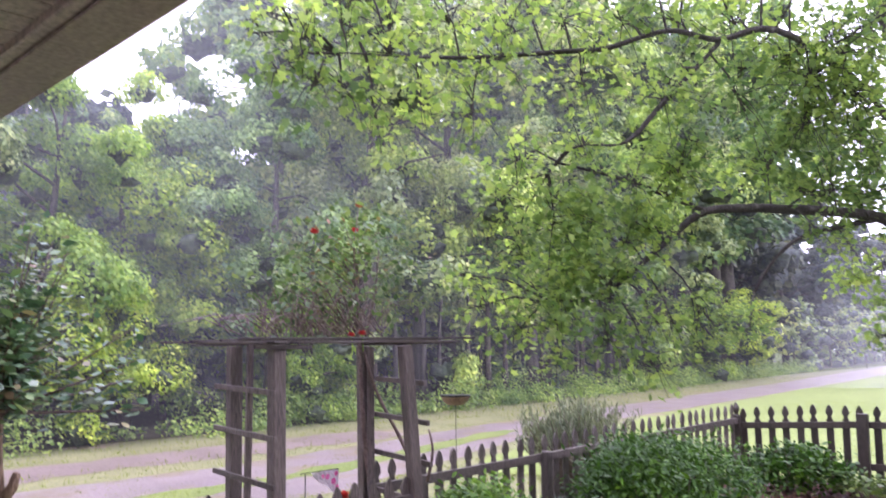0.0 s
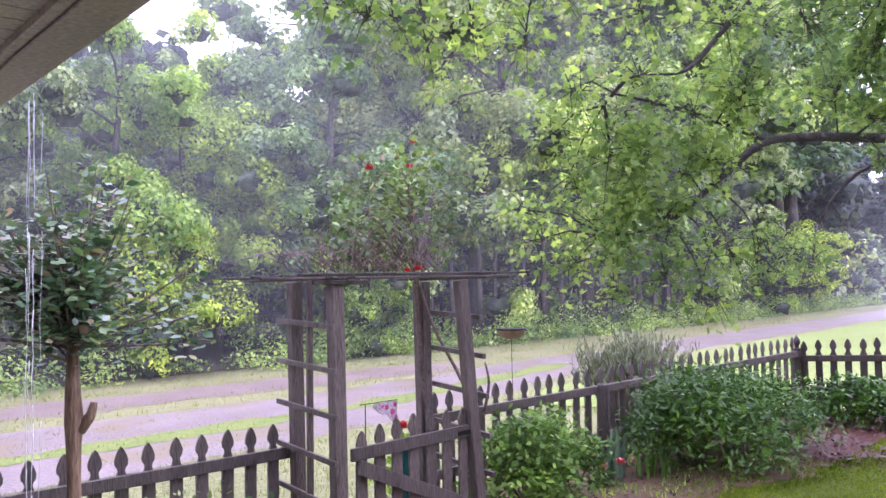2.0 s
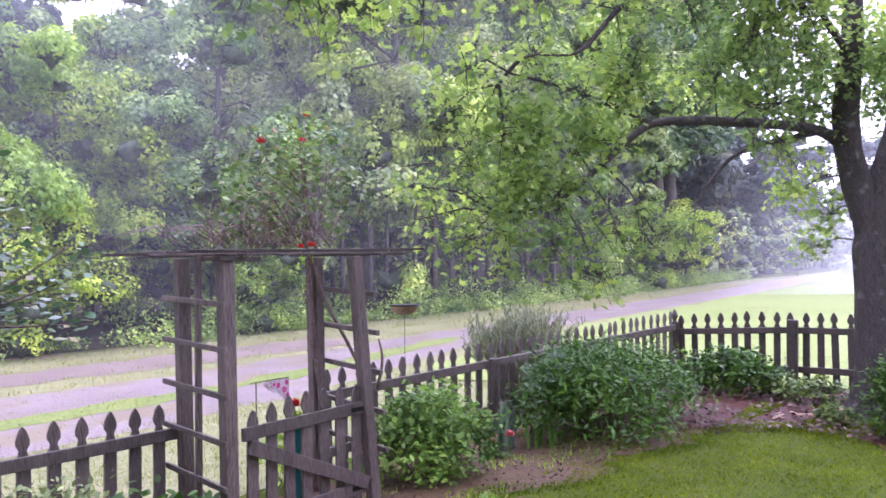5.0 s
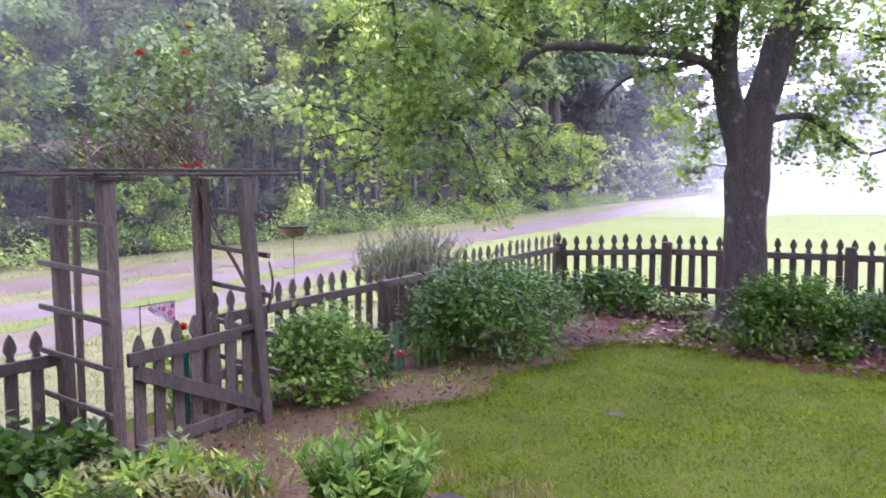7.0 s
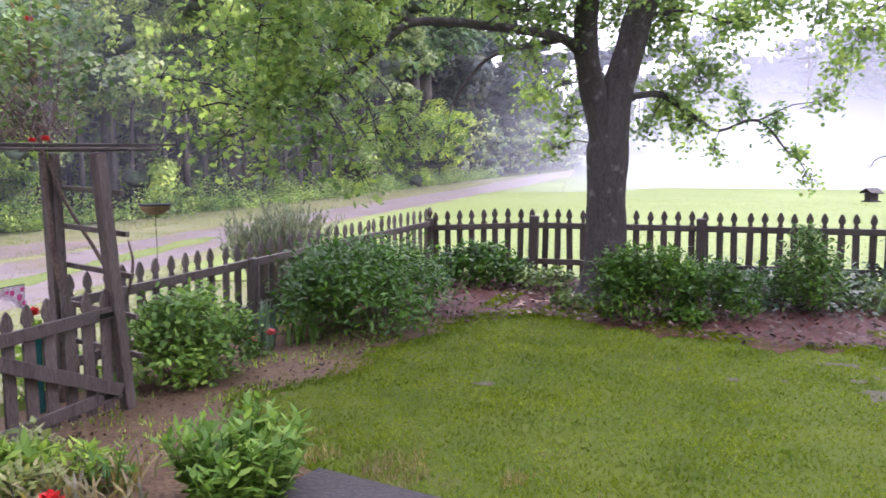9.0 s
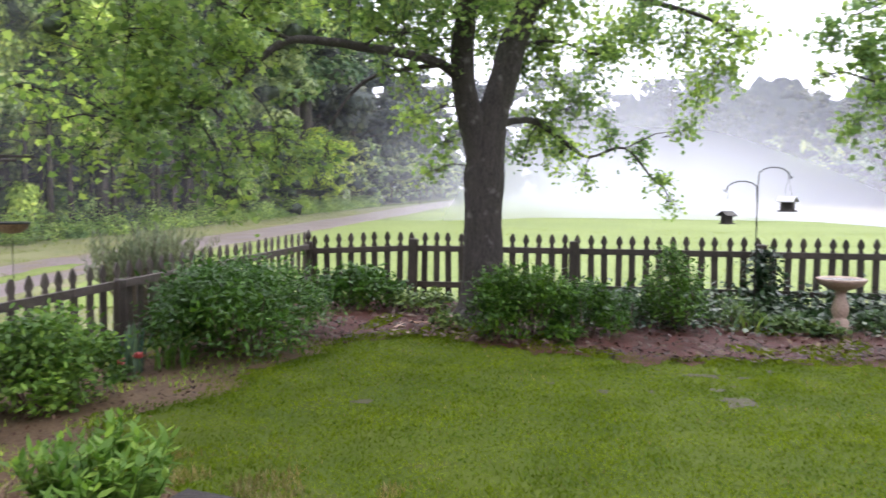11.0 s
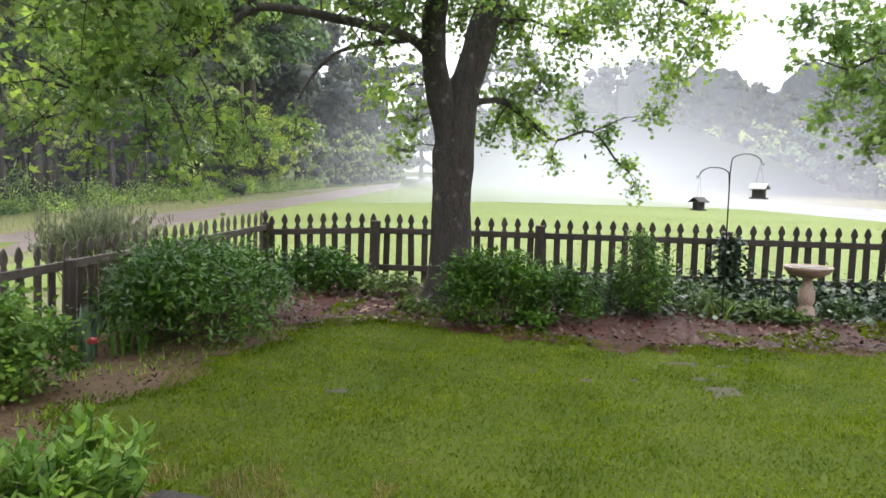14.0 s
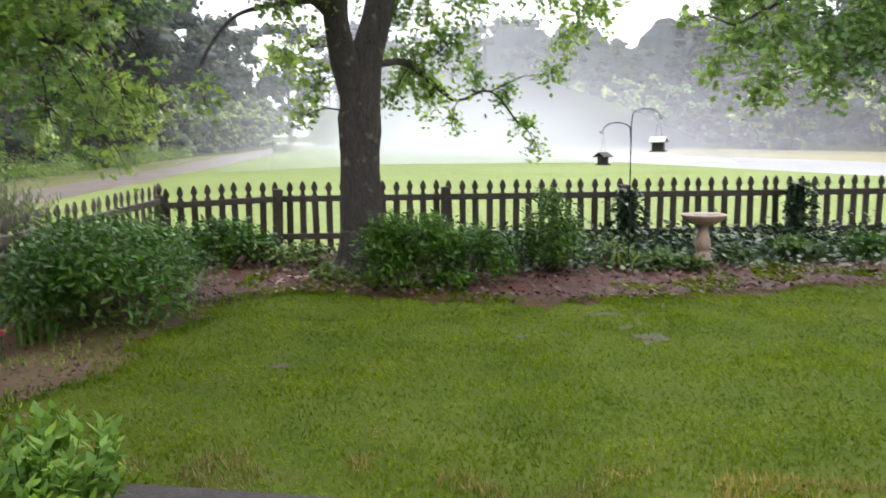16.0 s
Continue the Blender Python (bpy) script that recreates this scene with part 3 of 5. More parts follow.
def wood_tree(seed, height, base, rx, clumps, per, leaf, mat, label):
    rs = np.random.RandomState(seed)
    t = thing("tree", label=label, category="tree", group="woodland trees")
    bm = bmesh.new()
    lean = rs.uniform(-0.6, 0.6, 2)
    spine = [(lean[0] * k * k, lean[1] * k * k, height * 0.92 * k) for k in (0, 0.2, 0.4, 0.6, 0.8, 1)]
    tube(bm, spine, taper(6, 0.022 * height, 0.03), 8, 0.15)
    for i in range(9):
        k = rs.uniform(0.3, 0.85)
        a = rs.uniform(0, 6.28)
        s = Vector((lean[0] * k * k, lean[1] * k * k, height * 0.92 * k))
        e = s + Vector((math.cos(a) * rx * 0.8, math.sin(a) * rx * 0.8, rs.uniform(0.3, 1.6)))
        tube(bm, [s, s.lerp(e, 0.5) + Vector((0, 0, 0.25)), e], (0.06, 0.04, 0.015), 5)
    part("trunk", bm, M_FBARK, t, smooth=True)
    pts, outs, hearts = clump_crown(rs, height, base, rx, clumps, per)
    crown = leaves("crown", pts, leaf, SPRAY, rs, mat, t, 0.5, 0.6, out=outs)
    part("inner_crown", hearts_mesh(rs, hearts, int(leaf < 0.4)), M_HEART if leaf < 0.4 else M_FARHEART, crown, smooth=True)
    return t


# blue-grey leaf colour carries the haze of the distance
G_FAR = foliage("hazed_tree_leaf", [(0, (0.06, 0.075, 0.08)), (0.6, (0.105, 0.125, 0.125)), (1, (0.17, 0.19, 0.18))], 0.6, 0.3, 0.3)
T = [wood_tree(11, 12.5, 0.9, 3.4, 130, 270, 0.165, G_WOOD, "tall green broadleaf tree at the edge of the woods"),
     wood_tree(12, 11.0, 0.6, 3.0, 120, 280, 0.16, G_BRIGHT, "fresh light-green broadleaf tree at the edge of the woods"),
     wood_tree(13, 13.5, 1.5, 3.2, 125, 260, 0.17, G_GREY, "grey-green tree in the wet woods"),
     wood_tree(14, 16.0, 4.5, 3.6, 115, 110, 0.27, G_DARK, "tall dark tree in the wet woods"),
     wood_tree(15, 5.2, 0.3, 2.1, 75, 150, 0.15, G_BRIGHT, "low bright-green sapling at the edge of the woods"),
     wood_tree(16, 14.0, 1.0, 3.8, 120, 19, 0.6, G_FAR, "distant broadleaf tree, haze-grey in its leaf colour"),
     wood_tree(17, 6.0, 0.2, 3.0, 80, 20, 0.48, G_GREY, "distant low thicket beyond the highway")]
rt = random.Random(5)
first = set()


def plant(i, x, y, s=1.0):
    m = pose(x, y, ground_z(x, y) - 0.05, 0, 0, rt.uniform(0, 360))
    if i in first:
        ob = copy_thing(T[i], m)
    else:
        first.add(i)
        ob = T[i]
        ob.matrix_basis = m
    ob.scale = (s * rt.uniform(0.92, 1.08), s * rt.uniform(0.92, 1.08), s)


y = 3.0
k = 0
while y < 64:
    plant(1 if k in (2, 3) else (0, 2)[k % 2] if y < 50 else 3, -20.5 - rt.uniform(0, 2.5) - max(0, (y - 40) * 0.04), y, rt.uniform(0.82, 0.96) if y < 20 else rt.uniform(1.15, 1.45) if y < 35 else rt.uniform(1.6, 1.95))
    if k % 2 == 0 and not 21 < y < 44:
        plant(4, -18.6 - rt.uniform(0, 0.8) - max(0, (y - 40) * 0.04), y + rt.uniform(-1, 1), rt.uniform(0.7, 1.1))
    y += rt.uniform(3.2, 4.6)
    k += 1
y = 2.0
while y < 70:
    plant(3, -27.5 - rt.uniform(0, 4), y, rt.uniform(0.8, 0.88) if y < 20 else rt.uniform(1.35, 1.7))
    y += rt.uniform(4.5, 6.2)
    k += 1
y = 3.0
while y < 60:
    plant(4 if y < 30 else 6, -24.0 - rt.uniform(0, 1.5) - max(0, (y - 40) * 0.04), y, rt.uniform(0.8, 1.2))
    y += rt.uniform(3.6, 5)
y = 4.0
while y < 90:
    plant(5, -31 - rt.uniform(0, 2), y, rt.uniform(0.85, 0.95) if y < 20 else rt.uniform(0.9, 1.2))
    plant(6, -27 - rt.uniform(0, 2), y + 1.5, rt.uniform(0.7, 1.0))
    y += rt.uniform(4.5, 6.0)
y = 66.0
while y < 150:
    plant(6, -20.5 - (y - 60) * 0.06, y + 2, rt.uniform(0.9, 1.3))
    plant(5, -22.5 - rt.uniform(0, 6) - (y - 60) * 0.06, y, rt.uniform(1.2, 1.5))
    y += rt.uniform(6, 9)
    k += 1
# trees across the highway
v = -75.0
while v < 150:
    for off, i, lo, hi in ((27, 6, 0.8, 1.3), (35, 5, 0.9, 1.2), (45, 5, 1.2, 1.6), (50, 6, 1.5, 2.0)):
        p = Vector((15.4, 35.4, 0)) + ACROSS * (off + rt.uniform(-2, 3) - max(0, (v - 60) * 0.25)) + HIGH * (v + rt.uniform(-2, 2))
        plant(i, p.x, p.y, rt.uniform(lo, hi) * (1 if v < 45 else 0.88))
    v += rt.uniform(7.5, 10.0) if v < 40 else rt.uniform(9, 13)
for x in range(-34, 30, 8):
    plant(5, x + rt.uniform(-2, 2), 172 + rt.uniform(-6, 10), rt.uniform(1.4, 1.9))


# the unbroken mass of the woods far behind, one ridge coloured haze-grey to fill gaps
def far_woods(path, low, high, seed):
    bm = bmesh.new()
    rows = []
    pts = smooth_line([(*p, 0) for p in path], 30)
    for i, p in enumerate(pts):
        d = (pts[min(i + 1, len(pts) - 1)] - pts[max(i - 1, 0)]).normalized()
        side = Vector((-d.y, d.x, 0))
        top = low + (high - low) * (0.5 + 0.9 * noise.noise(Vector((p.x * 0.09, p.y * 0.09, seed)))) + 2.2 * noise.noise(Vector((p.x * 0.35, p.y * 0.35, seed))) + 1.8 * noise.noise(Vector((p.x * 1.1, p.y * 1.1, seed)))
        row = []
        for k in range(13):
            z = top * k / 12
            bulge = 2.2 * noise.noise(Vector((p.x * 0.25, p.y * 0.25, z * 0.3 + seed))) + 1.2 * noise.noise(Vector((p.x * 0.8, p.y * 0.8, z * 0.8))) - 3.0 * (k / 12) ** 2
            row.append(bm.verts.new(p + side * bulge + Vector((0, 0, z - 0.3))))
        rows.append(row)
    for a, b in zip(rows, rows[1:]):
        for k in range(12):
            bm.faces.new((a[k], b[k], b[k + 1], a[k + 1]))
    return tagged(part("far_woods", bm, M_FARHEART, smooth=True), "dense distant woods, rain haze put into their colour", "woods", kind="stuff")


def by_highway(off, v):
    p = Vector((15.4, 35.4, 0)) + ACROSS * off + HIGH * v
    return p.x, p.y


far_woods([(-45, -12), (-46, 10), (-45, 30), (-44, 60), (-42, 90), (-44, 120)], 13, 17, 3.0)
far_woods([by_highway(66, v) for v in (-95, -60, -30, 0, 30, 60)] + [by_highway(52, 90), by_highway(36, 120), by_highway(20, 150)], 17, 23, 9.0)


# bare slender stems standing dark behind the brush
def stem_tree(seed, x, y, h):
    rs = np.random.RandomState(seed)
    t = thing("tree", x, y, ground_z(x, y) - 0.05, label="slender dark bare-stemmed tree at the wood's edge", category="tree", group="woodland trees")
    bm = bmesh.new()
    lean = rs.uniform(-0.5, 0.5, 2)
    line = [(lean[0] * k * k, lean[1] * k * k, h * k) for k in (0, 0.25, 0.5, 0.75, 1)]
    tube(bm, line, taper(5, rs.uniform(0.1, 0.17), 0.04), 7, 0.15)
    for i in range(5):
        k, a = rs.uniform(0.25, 0.8), rs.uniform(0, 6.28)
        b0 = Vector((lean[0] * k * k, lean[1] * k * k, h * k))
        e = b0 + Vector((math.cos(a) * 0.9, math.sin(a) * 0.9, rs.uniform(-0.1, 0.5)))
        tube(bm, [b0, b0.lerp(e, 0.5) + Vector((0, 0, 0.1)), e], (0.03, 0.02, 0.008), 4)
    part("trunk", bm, M_FBARK, t, smooth=True)
    pts = np.concatenate([cloud(rs, (lean[0] + rs.normal(0, 0.6), lean[1] + rs.normal(0, 0.6), h * rs.uniform(0.75, 1.0)), (0.7, 0.7, 0.4), 110, 0.4) for i in range(7)])
    leaves("crown", pts, 0.17, SPRAY, rs, G_DARK, t, 0.5, 0.6)


for i in range(22):
    stem_tree(300 + i, -19.3 - rt.uniform(0, 3.2), 23.5 + i * 1.15 + rt.uniform(-0.4, 0.4), rt.uniform(6.0, 8.5))


def undergrowth(seed):
    """Low brush along the woods' edge, too dense to count."""
    rs = np.random.RandomState(seed)
    pts = []
    for i in range(150):
        yy = rs.uniform(2, 75)
        xx = -17.6 - rs.uniform(0, 1.8) - max(0, (yy - 40) * 0.045)
        h = rs.uniform(0.3, 1.5)
        pts.append(cloud(rs, (xx, yy, ground_z(xx, yy) + h * 0.4), (0.7, 0.9, h * 0.6), 250, 0.2))
    return np.concatenate(pts), rs


U, rs_u = undergrowth(3)
tagged(leaves("undergrowth", U, 0.115, SPRAY, rs_u, G_SHADE, None, 0.2, 0.7), "tangled green undergrowth along the woods", "undergrowth", kind="stuff")

# leaf-litter brown, painted darker to add the shade under the trees
M_FLOOR = material("woodland_floor", (0.03, 0.025, 0.015), (0.07, 0.06, 0.035), 0.6, 0.9, 0.6, 6)
sheet("woodland_floor", steps((0, 1, 6)), steps((-30, 160, 60)), lambda u, y: (-18.6 - 50 * u - max(0, (y - 40) * 0.05) + ragged(0, y, 4.0, 1.2) * (1 - u), y), M_FLOOR, 0.03,
      label="leaf-littered woodland floor, darkened for the woods' inner shade", category="woodland floor", kind="structure")

# ---- the maple ----
maple = thing("maple_tree", -0.25, 10.0, 0, label="forked maple with wet dark bark and drooping limbs", category="tree")
TRUNK = [(-0.3, 10.0, -0.05), (-0.28, 10.0, 0.12), (-0.26, 10.0, 0.4), (-0.24, 10.0, 1.2), (-0.24, 10.0, 1.9), (-0.28, 9.98, 2.3)]
BOUGHS = [
    ([(-0.26, 9.99, 1.75), (-0.3, 9.95, 2.15), (-0.38, 9.85, 2.55), (-0.45, 9.69, 2.95), (-0.44, 9.54, 3.32), (-0.38, 9.39, 3.7), (-0.3, 9.2, 4.6), (-0.5, 9.0, 6.0), (-0.3, 8.8, 7.5)], 0.185, 0.05),
    ([(-0.23, 10.0, 1.75), (-0.2, 10.0, 2.15), (-0.14, 10.0, 2.55), (-0.02, 10.05, 2.98), (0.1, 10.09, 3.46), (0.26, 10.13, 3.9), (0.7, 10.2, 5.0), (1.2, 10.4, 6.4), (1.5, 10.4, 7.6)], 0.235, 0.05),
    ([(-0.42, 9.75, 2.85), (-0.52, 9.6, 3.02), (-0.68, 9.32, 3.15), (-0.94, 8.74, 3.17), (-1.24, 8.05, 3.14), (-1.38, 7.58, 3.11), (-1.61, 6.98, 3.03), (-1.79, 6.73, 2.83), (-1.97, 6.57, 2.62), (-2.06, 6.43, 2.49), (-2.25, 6.25, 2.3), (-2.6, 6.0, 2.2)], 0.074, 0.008),
    ([(-0.7, 9.25, 3.12), (-1.1, 8.84, 3.0), (-1.37, 8.68, 2.89), (-1.55, 8.45, 2.63), (-1.68, 8.33, 2.36)], 0.035, 0.008),
    ([(-1.61, 6.98, 3.03), (-1.9, 6.6, 3.2), (-2.1, 6.2, 3.3), (-2.3, 5.6, 3.35)], 0.03, 0.008),
    ([(-0.1, 10.05, 2.45), (0.1, 10.3, 2.55), (0.38, 10.84, 2.56), (0.81, 11.38, 2.25), (1.05, 11.69, 2.14), (1.54, 12.07, 2.28), (1.97, 12.26, 1.82)], 0.045, 0.008),
    ([(-0.35, 9.3, 3.9), (-0.6, 8.2, 4.4), (-0.87, 6.86, 4.5), (-1.22, 6.46, 4.39), (-1.47, 6.01, 4.4), (-1.81, 5.57, 4.21), (-1.98, 5.15, 4.11), (-2.3, 4.3, 3.9), (-2.5, 3.3, 3.7)], 0.036, 0.006),
    ([(-1.2, 6.5, 4.4), (-1.6, 6.1, 3.8), (-1.83, 5.91, 3.5), (-2.1, 5.55, 3.44), (-2.32, 5.47, 3.24)], 0.022, 0.006),
    ([(0.26, 10.13, 3.9), (0.9, 10.4, 4.2), (1.6, 10.6, 4.1), (2.4, 10.4, 3.8), (2.8, 10.2, 3.5)], 0.06, 0.012),
    ([(0.1, 10.09, 3.46), (0.6, 10.7, 3.6), (1.1, 11.2, 3.5)], 0.04, 0.01),
]
HANG =  [(-3.23, 5.62, 2.19, 0.3), (-2.96, 5.83, 1.93, 0.35), (-2.73, 6.22, 2.02, 0.45), (-2.69, 6.13, 1.66, 0.25), (-2.34, 6.44, 1.8, 0.45), (-2.37, 6.53, 2.27, 0.45), (-2.0, 6.62, 1.59, 0.3), (-1.99, 6.73, 1.99, 0.45), (-1.66, 7.09, 2.03, 0.35), (-1.42, 7.39, 1.95, 0.25), (-2.81, 5.91, 2.37, 0.4), (-2.45, 6.09, 2.65, 0.45), (-2.78, 5.53, 2.59, 0.35), (-2.42, 5.7, 3.0, 0.45), (-2.11, 6.27, 2.73, 0.4), (-2.62, 5.09, 2.95, 0.35), (-2.42, 5.13, 3.33, 0.45), (-2.11, 5.65, 3.46, 0.45), (-1.89, 6.19, 3.18, 0.4), (-1.53, 6.52, 3.41, 0.4), (-2.42, 4.56, 3.53, 0.4), (-2.43, 4.01, 3.5, 0.35), (-2.55, 3.69, 3.34, 0.3), (-2.54, 3.37, 3.42, 0.3), (-2.53, 3.08, 3.39, 0.22), (-2.53, 2.74, 3.39, 0.15), (-2.48, 2.96, 3.69, 0.3), (-2.39, 3.64, 3.78, 0.4), (-2.17, 4.59, 3.9, 0.5), (-1.98, 5.46, 3.9, 0.5), (-1.59, 6.14, 3.87, 0.5), (-1.19, 6.96, 3.87, 0.5), (-0.89, 7.53, 3.72, 0.45), (-0.72, 7.88, 3.24, 0.4), (-0.71, 7.25, 4.12, 0.5), (-0.51, 8.06, 3.64, 0.5), (-0.89, 7.9, 2.85, 0.2), (-0.72, 8.38, 2.71, 0.3), (-3.27, 5.44, 2.48, 0.2), (-1.9, 7.0, 1.84, 0.2)]
CROWN =  [(0.39, 10.73, 3.43, 0.6), (0.83, 10.84, 2.78, 0.55), (1.13, 11.25, 3.49, 0.65), (1.56, 10.7, 3.68, 0.65), (2.21, 10.68, 3.52, 0.6), (2.5, 10.2, 3.09, 0.4), (0.66, 11.38, 2.21, 0.4), (0.3, 10.83, 2.56, 0.4), (0.15, 10.85, 2.08, 0.25), (1.29, 11.87, 2.47, 0.35), (1.8, 12.16, 2.24, 0.3), (2.1, 12.36, 1.74, 0.25), (2.27, 12.34, 1.44, 0.18), (2.36, 11.3, 2.49, 0.25), (2.37, 10.77, 2.74, 0.25), (2.68, 10.1, 3.54, 0.5), (0.96, 11.9, 1.82, 0.2), (-1.02, 10.18, 1.89, 0.2), (-0.8, 10.21, 2.28, 0.35), (-1.1, 9.62, 2.48, 0.3), (-0.86, 9.55, 3.39, 0.5), (-1.23, 8.93, 3.47, 0.5), (-0.31, 10.43, 3.6, 0.5), (-2.38, 5.65, 2.74, 0.5), (-2.21, 5.96, 2.84, 0.5), (-1.9, 6.34, 2.85, 0.4), (-2.48, 5.9, 2.2, 0.45), (-2.25, 6.24, 2.36, 0.4), (0.13, 9.08, 3.9, 0.7), (0.86, 9.62, 4.0, 0.7), (1.77, 9.57, 4.09, 0.7), (-1.32, 7.81, 3.63, 0.6), (-1.69, 6.66, 3.36, 0.6)]
RIGHT =  [(3.64, 9.94, 3.36, 0.3), (4.01, 9.86, 3.21, 0.45), (4.47, 9.72, 3.18, 0.55), (4.91, 9.56, 3.14, 0.6), (4.28, 9.85, 2.68, 0.4), (4.61, 9.53, 2.58, 0.55), (5.04, 9.37, 2.56, 0.5), (4.09, 10.04, 2.37, 0.25), (4.5, 9.71, 2.18, 0.3), (5.16, 9.34, 2.25, 0.4), (4.43, 9.84, 1.99, 0.15), (5.57, 9.35, 2.55, 0.7), (5.66, 9.23, 3.19, 0.8), (4.85, 9.79, 3.81, 0.8), (5.54, 9.68, 4.01, 1.0), (4.17, 10.02, 3.82, 0.4), (6.15, 9.14, 2.81, 0.9), (3.63, 10.1, 3.02, 0.12)]
TOP = [(-2.58, 3.38, 3.95, 0.35), (-2.46, 3.73, 4.07, 0.4), (-2.33, 4.19, 4.22, 0.45), (-2.19, 4.69, 4.26, 0.45), (-2.02, 5.23, 4.43, 0.5), (-1.81, 5.78, 4.54, 0.5), (-1.52, 6.25, 4.61, 0.5), (-1.2, 6.71, 4.62, 0.5), (-0.93, 7.34, 4.36, 0.55), (-0.55, 7.57, 4.6, 0.6), (-0.27, 7.81, 4.7, 0.6), (-0.39, 8.19, 4.08, 0.5), (-0.82, 7.71, 3.95, 0.45), (-1.31, 7.06, 4.17, 0.4), (-1.7, 6.48, 4.11, 0.4), (-2.68, 2.73, 3.71, 0.12), (-2.6, 2.93, 3.56, 0.15), (-2.58, 2.78, 3.83, 0.2), (-2.52, 3.53, 4.3, 0.5), (-2.16, 4.74, 4.67, 0.6), (-1.57, 5.95, 4.93, 0.6), (-0.77, 7.11, 5.04, 0.6)]
NEAR = [(-1.06, 8.83, 3.91, 0.45), (-1.32, 8.65, 3.48, 0.35), (-0.78, 9.12, 3.31, 0.35), (-0.62, 9.25, 3.87, 0.5), (-0.85, 10.1, 2.72, 0.25), (-1.01, 9.11, 3.03, 0.25), (-0.28, 10.51, 4.06, 0.5), (0.19, 10.06, 3.98, 0.5), (0.4, 10.67, 3.54, 0.45), (0.05, 10.9, 3.14, 0.35), (0.42, 11.27, 2.73, 0.3), (0.25, 11.39, 2.39, 0.2), (-0.38, 9.94, 4.22, 0.5), (-1.47, 8.8, 4.01, 0.3), (-1.13, 9.17, 3.71, 0.3), (-0.71, 9.28, 3.66, 0.4), (-0.63, 8.26, 4.43, 0.5), (-1.65, 8.49, 4.17, 0.3), (-0.28, 8.15, 4.93, 0.5), (0.34, 10.6, 3.75, 0.5), (0.58, 10.8, 3.03, 0.4), (-0.0, 10.4, 4.01, 0.45), (0.61, 10.4, 3.93, 0.5), (-0.26, 9.6, 3.77, 0.35), (0.32, 11.2, 2.46, 0.3), (0.63, 11.3, 2.17, 0.25), (-0.82, 8.2, 4.06, 0.45), (-0.65, 8.4, 3.79, 0.4), (-1.0, 7.8, 4.12, 0.4), (-1.18, 8.0, 3.71, 0.3), (-0.51, 7.6, 4.0, 0.4), (-0.99, 8.8, 3.58, 0.3), (-0.73, 7.6, 4.17, 0.4), (-0.43, 7.4, 4.31, 0.45), (-0.41, 7.8, 3.94, 0.4), (-0.85, 7.2, 4.31, 0.35), (-0.56, 8.6, 3.64, 0.3)]


def in_parent(pts, p):
    return [tuple(Vector(q) - p) for q in pts]


ORIGIN = Vector((-0.25, 10.0, 0))


def bark_limb(bm, line, radii, sides, ridge):
    """A limb whose skin is broken into uneven upright bark ridges."""
    line = [Vector(p) for p in line]
    tube(bm, line, radii, sides)
    bm.verts.ensure_lookup_table()
    base = len(bm.verts) - len(line) * sides
    for i, p in enumerate(line):
        for k in range(sides):
            v = bm.verts[base + i * sides + k]
            d = v.co - p
            u = d.normalized()
            n = noise.noise(Vector((u.x * 5.5, u.y * 5.5, v.co.z * 1.5))) + 0.6 * noise.noise(Vector((u.x * 14, u.y * 14, v.co.z * 5)))
            v.co = p + d * (1 + ridge * n) + u * 0.02 * noise.noise(Vector((u.x * 1.5, u.y * 1.5, v.co.z * 2.2 + 7)))
    return bm


bm = bmesh.new()
line = smooth_line(in_parent(TRUNK, ORIGIN), 10)
bark_limb(bm, line, [float(np.interp(p.z, (0, 0.06, 0.18, 0.5, 1.2, 1.9, 2.3), (0.4, 0.345, 0.29, 0.255, 0.235, 0.25, 0.16))) for p in line], 44, 0.07)
part("trunk", bm, M_BARK, maple, smooth=True)
ALL = []
for i, (pts, r0, r1) in enumerate(BOUGHS):
    bm = bmesh.new()
    line = smooth_line(in_parent(pts, ORIGIN), 8 if i < 2 else 5)
    ALL += line
    radii = [r1 + (r0 - r1) * (1 - j / (len(line) - 1)) ** (0.7 if i < 2 else 1.0) for j in range(len(line))]
    bark_limb(bm, line, radii, 32 if i < 2 else 10, 0.07 if i < 2 else 0.12)
    part("limb", bm, M_BARK, maple, smooth=True)
rs = np.random.RandomState(21)
bm = bmesh.new()
LEAFPTS = []


def dress(blobs, origin, limb_points, bm, dense, out):
    """Twigs from the nearest limb to each blob of leaves, and hanging sprays within it."""
    for bx, by, bz, r in blobs:
        c = Vector((bx, by, bz)) - origin
        near = min(limb_points, key=lambda q: (q - c).length + 0.6 * max(0, c.z - q.z))
        midp = near.lerp(c, 0.5) + Vector((0, 0, 0.08))
        tube(bm, [near, midp, c], (0.012, 0.008, 0.004), 4)
        for i in range(int(7 + 14 * r)):
            e = Vector(cloud(rs, c, (r, r, r), 1, 0.5)[0])
            s = near.lerp(c, rs.uniform(0.6, 1.0))
            sag = s.lerp(e, 0.5) + Vector((0, 0, 0.06))
            tube(bm, [s, sag, e], (0.006, 0.004, 0.002), 3)
            k = int(dense * r * r / (7 + 14 * r)) + 3
            for t in rs.uniform(0.25, 1.08, k):
                q = s.lerp(sag, t * 2) if t < 0.5 else sag.lerp(e, t * 2 - 1)
                out.append(np.array(q) + rs.normal(0, 0.055 + 0.05 * r, 3))


